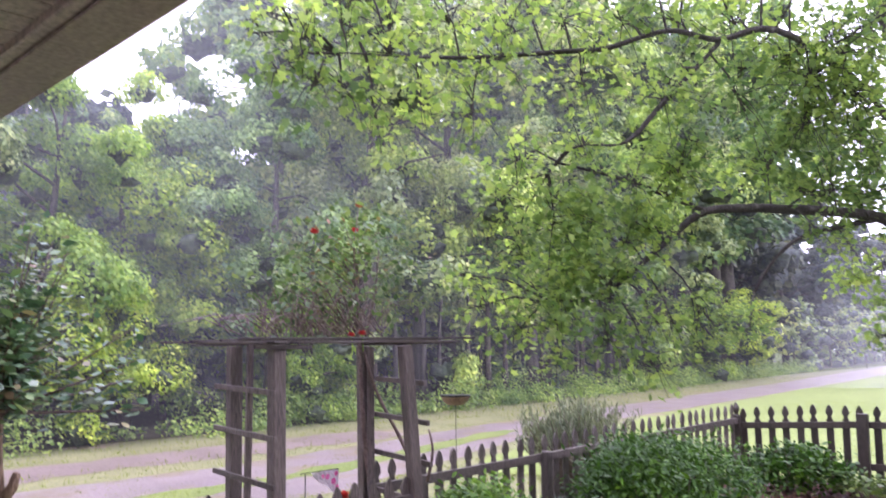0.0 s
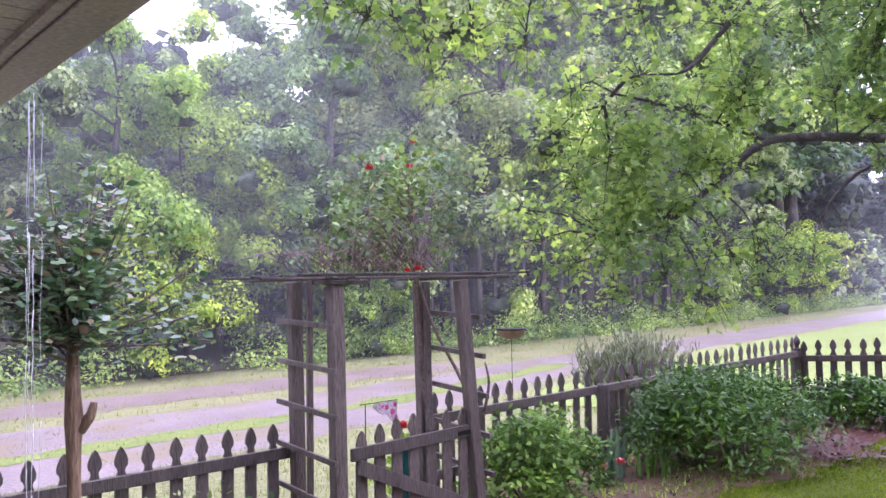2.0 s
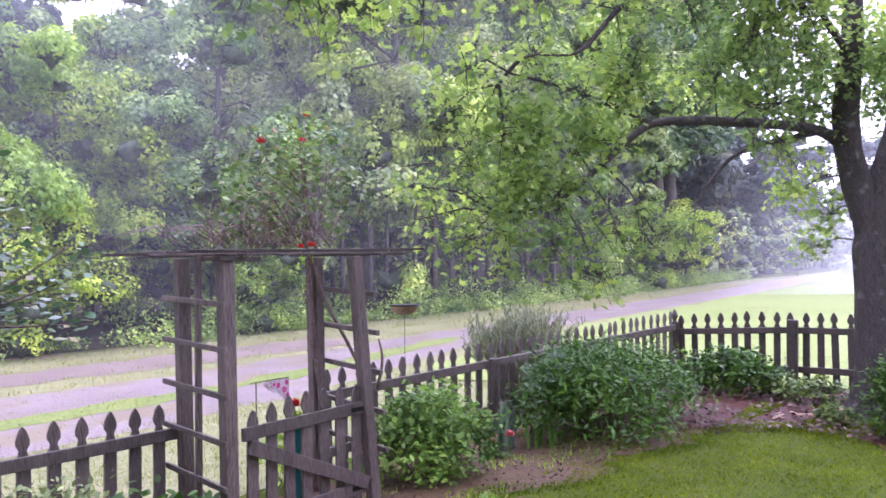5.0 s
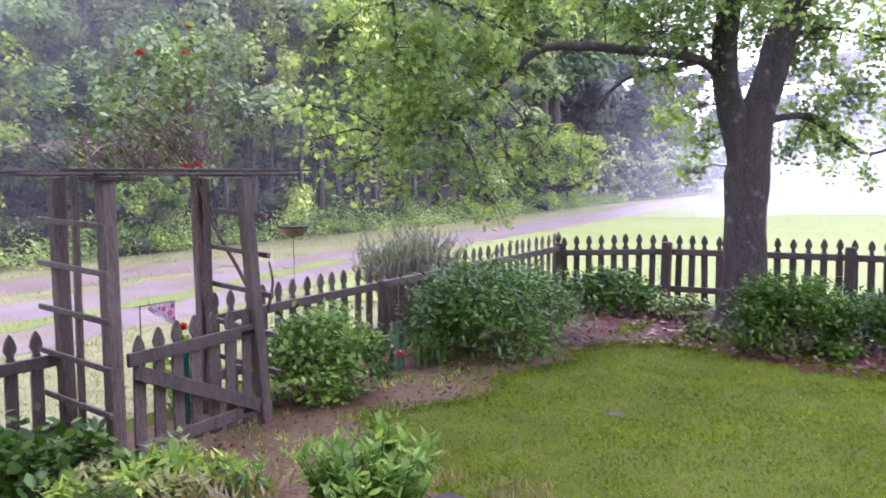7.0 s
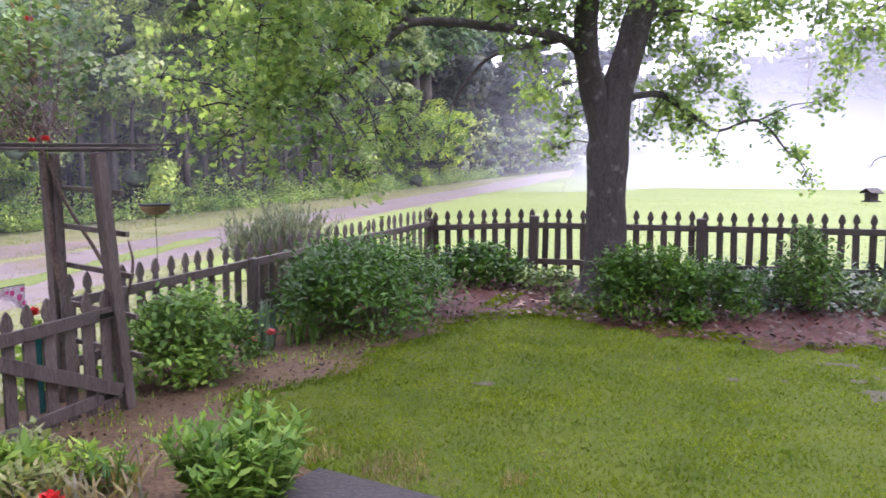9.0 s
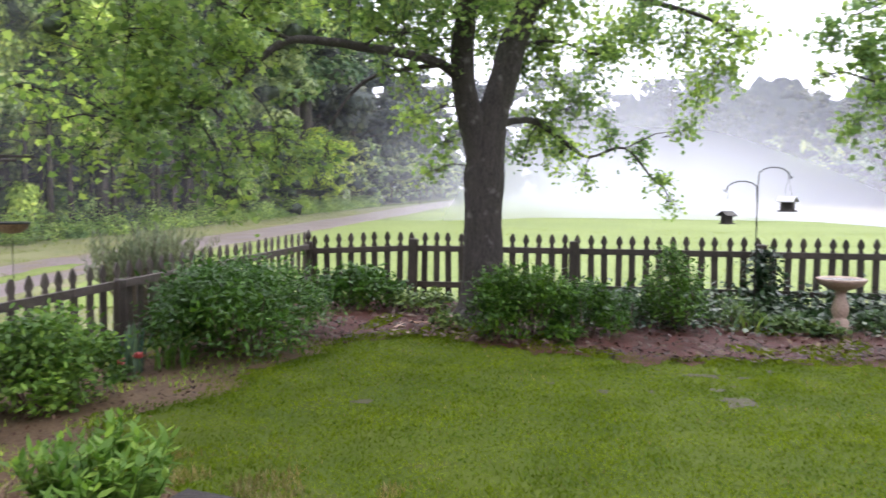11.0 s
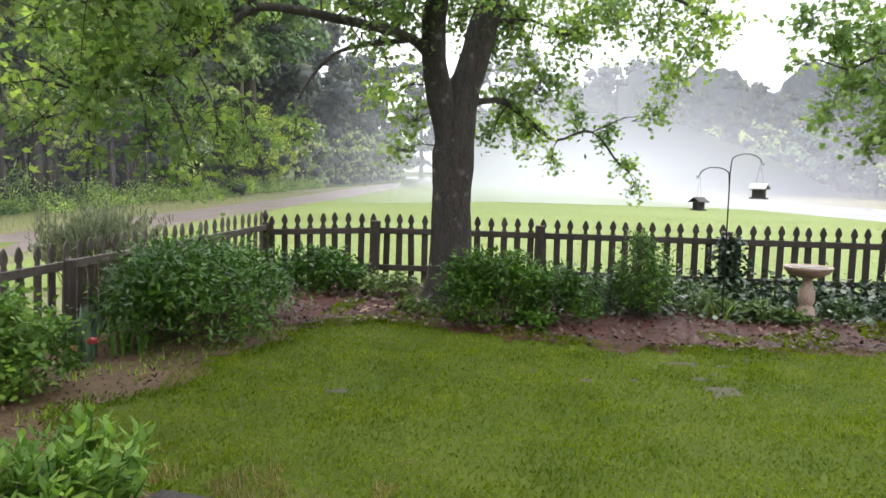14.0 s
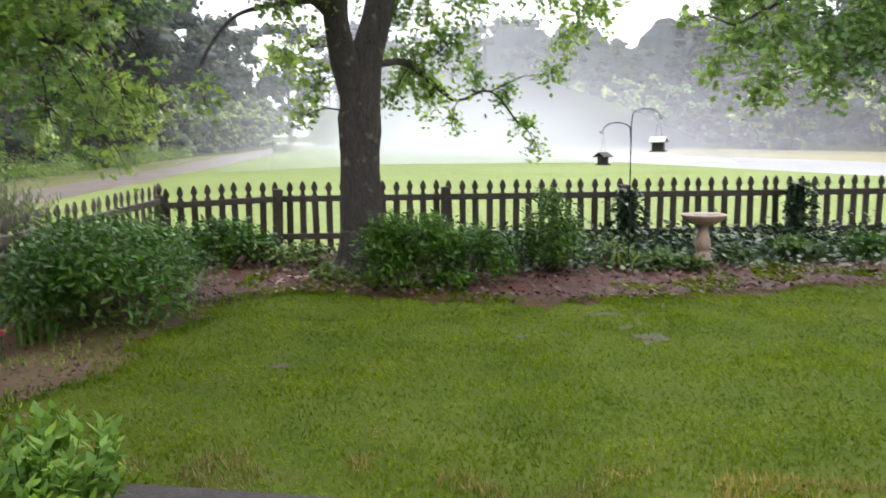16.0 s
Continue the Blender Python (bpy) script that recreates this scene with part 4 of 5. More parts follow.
dress(HANG, ORIGIN, ALL, bm, 570, LEAFPTS)
dress(CROWN, ORIGIN, ALL, bm, 1650, LEAFPTS)
dress([b for b in TOP if b[1] < 5.9], ORIGIN, ALL, bm, 430, LEAFPTS)
dress([b for b in TOP if b[1] >= 5.9], ORIGIN, ALL, bm, 560, LEAFPTS)
dress(NEAR, ORIGIN, ALL, bm, 620, LEAFPTS)
HIGHB = []
for i in range(24):
    q = cloud(rs, (-0.2, 8.9, 6.6), (3.4, 3.8, 2.3), 1, 0.3)[0]
    if q[2] > 4.3:
        HIGHB.append((*q, rs.uniform(0.5, 0.9)))
dress(HIGHB, ORIGIN, ALL, bm, 340, LEAFPTS)
tagged(part("twig_work", bm, M_BARK, maple), kind="stuff")
leaves("foliage", np.array(LEAFPTS), 0.07, LOBED, rs, G_MAPLE, maple, 0.75, 0.55, "light green lobed leaves, wet and drooping")

# ---- the tree over the back bed ----
rtree = thing("shade_tree", 8.6, 10.3, 0, label="broad dark-leaved shade tree reaching over the back fence", category="tree")
O2 = Vector((8.6, 10.3, 0))
bm = bmesh.new()
tube(bm, [(0, 0, -0.05), (0, 0, 0.3), (-0.05, 0, 2), (-0.1, 0, 4), (0, 0, 7)], (0.36, 0.28, 0.24, 0.2, 0.05), 14, 0.12)
part("trunk", bm, M_BARK, rtree, smooth=True)
bm = bmesh.new()
L2 = []
for pts in (((8.5, 10.3, 3.2), (7.2, 9.9, 3.6), (5.8, 9.5, 3.5), (4.8, 9.6, 3.2), (4.2, 9.8, 2.9)), ((8.5, 10.3, 4), (7, 9.6, 4.4), (5.6, 9.6, 4.2), (4.3, 9.9, 3.8)), ((8.5, 10.3, 2.6), (7.4, 9.6, 2.8), (6.2, 9.2, 2.7), (5, 9.4, 2.4))):
    line = smooth_line(in_parent(pts, O2), 4)
    L2 += line
    tube(bm, line, taper(len(line), 0.08, 0.01), 7, 0.15)
part("limb_work", bm, M_BARK, rtree, smooth=True)
bm = bmesh.new()
P2 = []
dress(RIGHT, O2, L2, bm, 1150, P2)
extra = []
for i in range(30):
    q = cloud(rs, (8.4, 10.2, 5.2), (3.2, 3.0, 2.6), 1, 0.3)[0]
    extra.append((*q, rs.uniform(0.6, 0.9)))
dress(extra, O2, L2, bm, 220, P2)
tagged(part("twig_work", bm, M_BARK, rtree), kind="stuff")
leaves("foliage", np.array(P2), 0.085, LOBED, rs, G_SHADE, rtree, 0.6, 0.55)


# ---- shrubs and garden plants ----
def shrub(name, x, y, rx, ry, h, n, size, shape, mat, label, seed, tilt=0.6, droop=0.25, lumps=14, category="shrub", stems=16, tip=None):
    """An uneven mound of leafy shoots on stems."""
    rs = np.random.RandomState(seed)
    s = thing(name, x, y, ground_z(x, y), label=label, category=category)
    bm = bmesh.new()
    heads = []
    for i in range(stems):
        a, r = rs.uniform(0, 6.28), rs.uniform(0.1, 1) ** 0.6
        top = Vector((math.cos(a) * rx * r * 0.85, math.sin(a) * ry * r * 0.85, h * (1 - 0.45 * r * r) * rs.uniform(0.8, 1.0)))
        foot = Vector((top.x * 0.4, top.y * 0.4, -0.02))
        tube(bm, [foot, foot.lerp(top, 0.5) + Vector((top.x * 0.1, top.y * 0.1, 0.03)), top], (0.009, 0.007, 0.003), 4)
        heads.append(top)
    tagged(part("stem_work", bm, M_CANE, s), kind="stuff")
    pts = []
    per = n // (lumps + stems)
    for i in range(lumps):
        a, r = rs.uniform(0, 6.28), rs.uniform(0, 1) ** 0.5
        hh = h * (1 - 0.5 * r ** 2.2)
        c = (math.cos(a) * rx * r * 0.8, math.sin(a) * ry * r * 0.8, hh * rs.uniform(0.42, 0.72))
        q = rs.uniform(0.28, 0.5)
        pts.append(cloud(rs, c, (rx * q, ry * q, hh * 0.42), per, 0.45))
    for t in heads:
        pts.append(np.array(t) + rs.normal(0, 1, (per, 3)) * (rx * 0.13, ry * 0.13, h * 0.12))
    P = np.concatenate(pts)
    P[:, 2] = np.clip(P[:, 2], 0.02, h * 1.08)
    leaves("foliage", P, size, shape, rs, mat, s, droop, tilt)
    if tip:
        q = []
        for t in heads:
            q.append(np.array(t) + rs.normal(0, 0.02, (9, 3)) + (0, 0, 0.02))
        growth = leaves("young_growth", np.concatenate(q), size * 0.9, shape, rs, tip, s, -0.35, 0.4, "pale young shoots")
        tagged(growth, kind="stuff")
    return s


shrub("shrub", -2.55, 7.85, 0.95, 1.35, 0.9, 14500, 0.075, LANCE, G_SHRUB, "dense dark-green leafy shrub along the fence", 31, lumps=34, stems=40)
shrub("shrub", -3.12, 5.55, 0.52, 0.62, 0.74, 4200, 0.062, OVAL, G_BUSH, "fresh green bush beside the gate post", 32, lumps=20, stems=22)
shrub("shrub", -2.1, 10.75, 0.75, 0.5, 0.56, 2400, 0.075, OVAL, G_SHRUB, "low dark shrub in the fence corner", 34, lumps=18)
shrub("shrub", 0.34, 8.95, 0.68, 0.5, 0.76, 7000, 0.07, LANCE, G_SHRUB, "dark-green shrub at the foot of the maple", 35, lumps=24, stems=26)
shrub("shrub", 1.05, 9.35, 0.5, 0.45, 0.62, 2300, 0.08, LANCE, G_SHRUB, "low green shrub in the mulched bed", 36)
shrub("shrub", 2.12, 10.0, 0.4, 0.4, 0.92, 2800, 0.07, LANCE, G_SHRUB, "rounded dark-green bush before the fence", 37, lumps=20, stems=18)
shrub("shrub", -1.1, 10.5, 0.5, 0.3, 0.32, 700, 0.07, OVAL, G_BED, "small leafy plants below the back fence", 38, category="garden plant")
shrub("shrub", -3.25, 2.85, 0.42, 0.5, 0.5, 1000, 0.085, OVAL, G_SHRUB, "broad-leaved mint-like plants by the arbor", 39, category="garden plant")
shrub("shrub", -3.8, 2.5, 0.5, 0.7, 0.55, 1700, 0.05, OVAL, G_GREY, "twiggy grey-green plants along the fence", 40, category="garden plant")
shrub("shrub", -2.45, 3.05, 0.28, 0.3, 0.26, 260, 0.11, LANCE, G_LIME, "young pale-green seedlings in the bed", 41, 0.4, -0.1, 6, "garden plant", 8)
shrub("shrub", -1.25, 2.1, 0.22, 0.22, 0.46, 420, 0.06, OVAL, G_LIME, "bedding geranium with red flowers", 42, category="flower", stems=8)
shrub("shrub", -4.15, 4.95, 0.25, 0.35, 0.5, 700, 0.07, OVAL, G_LIME, "green foliage plants behind the gate", 43, category="garden plant")

G_PALE = foliage("pale_bed_leaf", [(0, (0.2, 0.26, 0.09)), (0.6, (0.36, 0.4, 0.15)), (1, (0.55, 0.5, 0.26))], 0.5, 0.4, 0.3, 0.4)
for i, (x, y, m) in enumerate(((-2.25, 3.35, G_LIME), (-2.7, 2.65, G_LIME), (-2.35, 2.6, G_FIELD), (-2.95, 3.2, G_LIME), (-2.2, 2.9, G_PALE), (-2.55, 3.3, G_PALE), (-2.85, 2.9, G_PALE))):
    shrub("shrub", x, y, 0.2, 0.2, 0.2 + 0.05 * (i % 3), 200, 0.085, LANCE, m, "pale seedling clump in the mixed bed", 140 + i, 0.4, -0.1, 6, "garden plant", 7)

for i, (x, y, r, hh, m, sh, lab) in enumerate(((1.55, 10.15, 0.35, 0.45, G_SHRUB, LANCE, "low green shrub in the mulched bed"), (2.8, 10.15, 0.3, 0.34, G_BED, LANCE, "grey-green leafy plants in the back bed"), (3.35, 9.85, 0.32, 0.24, G_BED, OVAL, "low light-green ground plants"),
                                               (3.75, 9.75, 0.22, 0.18, G_BED, OVAL, "low light-green ground plants"), (4.5, 10.25, 0.25, 0.24, G_BED, OVAL, "small bright-leaved plants by the bird bath"), (5.3, 10.5, 0.4, 0.28, G_BED, OVAL, "grey-green leafy plants in the back bed"),
                                               (6.3, 10.5, 0.45, 0.34, G_SHRUB, OVAL, "low green shrub in the mulched bed"), (-0.55, 9.35, 0.25, 0.2, G_BED, OVAL, "small leafy plants beside the stump"), (0.85, 8.75, 0.25, 0.22, G_SHRUB, OVAL, "low green shrub in the mulched bed"))):
    shrub("shrub", x, y, r, r * 0.8, hh, int(1500 * r), 0.07, sh, m, lab, 160 + i, category="garden plant", stems=8, lumps=9)



def perennial(x, y, rx, ry, h, stems, leaf, mat, label, seed):
    """Upright leafy stems with crossed pairs of pointed leaves, paler at the tips."""
    rs = np.random.RandomState(seed)
    s = thing("perennial", x, y, ground_z(x, y), label=label, category="garden plant")
    bm = bmesh.new()
    at, face, tips, tface = [], [], [], []
    for i in range(stems):
        a, r = rs.uniform(0, 6.28), rs.uniform(0, 1) ** 0.5
        top = Vector((math.cos(a) * rx * r, math.sin(a) * ry * r, h * (1 - 0.4 * r * r) * rs.uniform(0.78, 1.12)))
        foot = Vector((top.x * 0.55, top.y * 0.55, -0.01))
        tube(bm, [foot, foot.lerp(top, 0.5) + Vector((0, 0, 0.02)), top], (0.006, 0.005, 0.003), 5)
        turn = rs.uniform(0, 3.14)
        n = max(4, int(top.z / 0.042))
        for k in range(n):
            t = 0.25 + 0.75 * k / (n - 1)
            p = np.array(foot.lerp(top, t))
            for side in (0, math.pi):
                (tips if k >= n - 2 else at).append(p)
                (tface if k >= n - 2 else face).append(turn + side + k * 1.57)
    tagged(part("stem_work", bm, mat, s), kind="stuff")
    wide = [(v[0] * 1.15, v[1]) for v in LANCE]
    leaves("foliage", np.array(at), leaf, wide, rs, mat, s, 0.05, 0.3, facing=np.array(face))
    tagged(leaves("young_growth", np.array(tips), leaf * 0.85, wide, rs, G_LIME, s, -0.55, 0.25, "pale young shoots", facing=np.array(tface)), kind="stuff")
    return s


G_LEAFY = foliage("perennial_leaf", [(0, (0.09, 0.19, 0.035)), (0.6, (0.17, 0.31, 0.055)), (1, (0.31, 0.46, 0.09))], 0.5, 0.35, 0.25, 0.4)
perennial(-1.2, 3.38, 0.4, 0.46, 0.5, 78, 0.088, G_LEAFY, "bright green leafy perennial beside the walk", 33)
perennial(-2.42, 3.02, 0.22, 0.2, 0.26, 12, 0.1, G_LEAFY, "young pale-green perennial shoots in the bed", 233)
perennial(-2.02, 3.3, 0.2, 0.2, 0.24, 9, 0.09, G_LEAFY, "young pale-green perennial shoots in the bed", 234)

# grey twiggy bush outside the fence
rs = np.random.RandomState(51)
sage = thing("bush", -4.25, 9.0, ground_z(-4.25, 9.0), label="grey twiggy bush leaning over the picket fence", category="bush")
bm = bmesh.new()
P = []
for i in range(170):
    a, r = rs.uniform(0, 6.28), rs.uniform(0.2, 1)
    e = Vector((math.cos(a) * 0.6 * r, math.sin(a) * 1.35 * r, rs.uniform(1.0, 1.46) - 0.25 * r))
    f = Vector((e.x * 0.2, e.y * 0.4, 0))
    m = f.lerp(e, 0.6) + Vector((-e.x * 0.1, -e.y * 0.12, 0.08))
    tube(bm, [f, m, e], (0.008, 0.006, 0.002), 3)
    for t in rs.uniform(0.3, 1.05, 26):
        P.append(np.array(m.lerp(e, t)) + rs.normal(0, 0.025, 3))
tagged(part("stem_work", bm, M_CANE, sage), kind="stuff")
leaves("foliage", np.array(P), 0.095, [(v[0] * 0.5, v[1]) for v in LANCE], rs, G_SAGE, sage, -0.85, 0.35)


def blades(name, x, y, n, length, mat, label, seed, spread=0.09, wide=0.5, category="garden plant"):
    """A tuft of sword-shaped leaves fanning out of the ground."""
    rs = np.random.RandomState(seed)
    s = thing(name, x, y, ground_z(x, y), label=label, category=category)
    for i in range(n):
        bm = bmesh.new()
        a = rs.uniform(0, 6.28)
        out = rs.uniform(0.1, wide)
        w = length * 0.045
        L = length * rs.uniform(0.7, 1.1)
        side = Vector((-math.sin(a), math.cos(a), 0))
        o = Vector((rs.uniform(-spread, spread), rs.uniform(-spread, spread), 0.01))
        prev = None
        for t, ww in ((0, 0.7), (0.35, 1), (0.7, 0.75), (1, 0.05)):
            p = o + Vector((math.cos(a), math.sin(a), 0)) * (out * L * t * t) + Vector((0, 0, L * (t - 0.25 * wide * t * t)))
            cur = (bm.verts.new(p + side * w * ww), bm.verts.new(p - side * w * ww))
            if prev:
                bm.faces.new((prev[0], prev[1], cur[1], cur[0]))
            prev = cur
        part("leaf", bm, mat, s)
    return s


G_IRIS = foliage("iris_blade", [(0, (0.06, 0.11, 0.085)), (1, (0.13, 0.21, 0.16))], 0.4, 0.25, 0.4, 0.3)
blades("iris", -3.12, 6.72, 24, 0.52, G_IRIS, "blue-green iris leaves at the fence post", 61, 0.1, 0.35, "iris")
blades("daylily", -2.75, 6.85, 22, 0.38, G_SHRUB, "arching green daylily leaves in the bed", 62, 0.14, 0.9, "daylily")
blades("daylily", 2.95, 9.95, 26, 0.34, G_BED, "arching green daylily leaves by the ivy", 63, 0.22, 0.9, "daylily")
blades("ornamental_grass", -2.15, 3.2, 30, 0.22, G_STRAW, "pale variegated grass tuft in the bed", 64, 0.14, 0.9)
blades("ornamental_grass", -1.85, 2.75, 36, 0.26, G_STRAW, "pale straw-coloured grass tuft by the walk", 65, 0.2, 0.9)
for i, (x, y, n, L) in enumerate(((-2.55, 3.55, 24, 0.24), (-2.3, 3.15, 30, 0.26), (-2.05, 2.95, 34, 0.27), (-1.75, 3.0, 30, 0.24), (-2.35, 2.8, 26, 0.25), (-1.95, 3.4, 24, 0.22), (-2.7, 3.25, 22, 0.24))):
    blades("ornamental_grass", x, y, n, L, G_STRAW, "pale straw-coloured grass tuft in the mixed bed", 170 + i, 0.16, 0.9)
blades("ornamental_grass", -13.3, 88, 40, 1.1, G_SHRUB, "clump of tall leaves beside the drive", 66, 0.9, 0.6)


def blossom(name, x, y, z, r, mat, label, seed, petals=16, parent_label=""):
    """A ruffled flower head of cupped petals on a stalk."""
    rs = np.random.RandomState(seed)
    f = thing(name, x, y, z, label=label, category="flower")
    bm = bmesh.new()
    for i in range(petals):
        a, lift = i * 2.4, 0.2 + 0.9 * i / petals
        d = Vector((math.cos(a) * math.cos(lift), math.sin(a) * math.cos(lift), math.sin(lift)))
        s = Vector((-math.sin(a), math.cos(a), 0))
        q = [Vector((0, 0, 0)), d * r * 0.6 + s * r * 0.45, d * r * 1.1 + s * r * 0.2 + Vector((0, 0, r * 0.15)), d * r * 1.1 - s * r * 0.2 + Vector((0, 0, r * 0.1)), d * r * 0.6 - s * r * 0.45]
        bm.faces.new([bm.verts.new(v) for v in q])
    part("bloom", bm, mat, f)
    bm = bmesh.new()
    tube(bm, [(0, 0, 0), (0.01, 0, -0.05), (0.0, 0.01, -0.12)], (0.004, 0.004, 0.004), 5)
    part("stalk", bm, G_LIME, f)
    return f


for i, (x, y, z, r, mat, lab) in enumerate(((-3.75, 4.21, 2.76, 0.042, M_RED, "red climbing rose bloom"), (-3.75, 4.66, 2.82, 0.038, M_RED, "red climbing rose bloom"), (-3.75, 4.71, 3.04, 0.035, M_RED, "red climbing rose bloom"),
                                          (-3.2, 4.2, 1.93, 0.035, M_RED, "red climbing rose bloom"), (-3.2, 4.09, 1.92, 0.03, M_RED, "red climbing rose bloom"),
                                          (-3.03, 6.4, 0.12, 0.05, M_ROSE, "coral pink bedding flower"), (-2.9, 6.5, 0.13, 0.055, M_ROSE, "coral pink bedding flower"), (-2.98, 6.32, 0.1, 0.045, M_ROSE, "coral pink bedding flower"),
                                          (-1.23, 2.14, 0.5, 0.05, M_RED, "red geranium flower head"), (-1.3, 2.02, 0.46, 0.045, M_RED, "red geranium flower head"),
                                          (-3.78, 4.56, 0.63, 0.06, M_RED, "red flower above the teal planter"))):
    blossom("rose_bloom" if i < 5 else "flower", x, y, z, r, mat, lab, 70 + i)
shrub("shrub", -3.0, 6.42, 0.16, 0.2, 0.13, 240, 0.05, OVAL, G_SHRUB, "low bedding plant with coral flowers", 44, category="flower", stems=5, lumps=5)

# ---- climbing rose on the arbor ----
G_ROSELEAF = foliage("rose_leaf", [(0, (0.08, 0.14, 0.05)), (0.6, (0.17, 0.26, 0.09)), (0.93, (0.3, 0.39, 0.14)), (1, (0.35, 0.16, 0.1))], 0.4, 0.35, 0.5)
rose = thing("climbing_rose", -3.85, 4.85, -0.15, label="climbing rose with bare brown canes and green tufts over the arbor", category="climbing rose")
RO = Vector((-3.85, 4.85, -0.15))
rs = np.random.RandomState(81)


def cane(pts, r0, r1):
    bm = bmesh.new()
    line = smooth_line(in_parent(pts, RO), 4)
    tube(bm, line, taper(len(line), r0, r1), 6, 0.2)
    part("cane", bm, M_CANE, rose, smooth=True)
    return line


cane([(-3.85, 4.85, -0.15), (-3.8, 4.9, 0.5), (-3.78, 4.8, 1.1), (-3.75, 4.72, 1.7), (-3.75, 4.7, 2.1), (-3.76, 4.68, 2.6)], 0.03, 0.012)
cane([(-3.7, 5.25, 0.1), (-3.5, 5.2, 0.6), (-3.55, 5.05, 1.0), (-3.7, 4.85, 1.5), (-3.8, 4.7, 2.0), (-3.9, 4.3, 2.3)], 0.022, 0.01)
cane([(-3.3, 5.05, 0.75), (-3.2, 5.0, 1.0), (-3.22, 4.98, 1.18)], 0.016, 0.008)
cane([(-3.82, 4.85, 1.9), (-3.75, 4.9, 2.3), (-3.75, 4.95, 2.7)], 0.014, 0.005)
cane([(-3.75, 4.7, 2.1), (-3.7, 4.6, 2.6), (-3.75, 4.7, 3.02)], 0.012, 0.004)
bm = bmesh.new()
for i in range(150):
    a = Vector((rs.uniform(-4.0, -3.3), rs.uniform(3.55, 4.75), rs.uniform(1.92, 1.98)))
    e = a + Vector((rs.uniform(-0.25, 0.25), rs.uniform(-0.6, 0.5), rs.uniform(0.02, 0.42)))
    if e.y < 3.5:
        e.z = min(e.z, 2.05)
    tube(bm, [a - RO, a.lerp(e, 0.5) + Vector((0, 0, 0.09)) - RO, e - RO], (0.005, 0.004, 0.002), 3)
tagged(part("cane_tangle", bm, M_CANE, rose), "tangle of bare brown canes", kind="stuff")
P = []
bm = bmesh.new()
for i in range(66):
    c = np.array((rs.uniform(-4.0, -3.5), rs.normal(4.58, 0.4), rs.uniform(2.12, 2.98)))
    c[1] += (c[2] - 2.5) * 0.1
    near = Vector((-3.75, 4.7, c[2] - 0.25))
    tube(bm, [near - RO, near.lerp(Vector(c), 0.5) + Vector((0, 0, 0.03)) - RO, Vector(c) - RO], (0.004, 0.003, 0.002), 3)
    P.append(c - np.array(RO) + rs.normal(0, 0.1, (20, 3)))
for i in range(26):
    c = np.array((rs.uniform(-4.0, -3.4), rs.uniform(3.6, 4.5), rs.uniform(2.05, 2.35)))
    P.append(c - np.array(RO) + rs.normal(0, 0.12, (8, 3)))
tagged(part("shoot_work", bm, M_CANE, rose), kind="stuff")
leaves("foliage", np.concatenate(P), 0.062, OVAL, rs, G_ROSELEAF, rose, 0.3, 0.6)

# ---- small lopped tree by the porch ----
tree = thing("crape_myrtle", -2.12, 1.19, -0.02, label="small lopped tree with pale peeling trunk and glossy leaves", category="tree")
TO = Vector((-2.12, 1.19, -0.02))
bm = bmesh.new()
tube(bm, [(0, 0, 0), (0.01, 0, 0.5), (0, 0.01, 1.0), (0.01, 0, 1.22), (0.0, 0.01, 1.3), (0.01, 0, 1.42), (0, 0, 1.6)], (0.034, 0.027, 0.025, 0.029, 0.038, 0.03, 0.024), 10, 0.3)
tube(bm, [(0.02, 0.02, 1.27), (0.05, 0.05, 1.33), (0.06, 0.06, 1.38)], (0.022, 0.02, 0.014), 8, 0.3)
part("trunk", bm, M_PALEBARK, tree, smooth=True)
P = []
bm = bmesh.new()
for i in range(78):
    a = rs.uniform(0, 6.28)
    L = rs.uniform(0.22, 0.56)
    up = rs.uniform(0.15, 1.4)
    d = Vector((math.cos(a) * math.cos(up), math.sin(a) * math.cos(up), math.sin(up) * 0.95))
    f = Vector((0, 0, rs.uniform(1.52, 1.75)))
    e = f + d * L + Vector((0, 0, 0.05))
    tube(bm, [f, f.lerp(e, 0.5) + Vector((0, 0, 0.03)), e], (0.005, 0.004, 0.002), 4)
    for t in rs.uniform(0.3, 1.08, 30):
        P.append(np.array(f.lerp(e, t)) + rs.normal(0, 0.03, 3))
for dx, dy, dz in ((0.25, 0.4, 0.32), (0.1, 0.05, 0.72), (-0.2, -0.1, 0.6), (0.05, 0.2, 0.5), (-0.08, 0.1, 0.8), (0.12, -0.15, 0.68), (0.2, 0.15, 0.62), (-0.15, 0.25, 0.7), (0.4, 0.35, 0.2), (-0.35, 0.2, 0.15), (0.35, -0.3, 0.1), (0.3, 0.45, 0.0), (-0.1, -0.45, 0.08), (0.1, 0.5, 0.12)):
    f, e = Vector((0, 0, 1.6)), Vector((dx, dy, 1.6 + dz))
    tube(bm, [f, f.lerp(e, 0.5), e], (0.006, 0.005, 0.002), 4)
    for t in rs.uniform(0.3, 1.0, 44):
        P.append(np.array(f.lerp(e, t)) + rs.normal(0, 0.035, 3))
tagged(part("branch_work", bm, M_CANE, tree), kind="stuff")
leaves("foliage", np.array(P), 0.046, OVAL, rs, G_MYRTLE, tree, 0.1, 0.35)

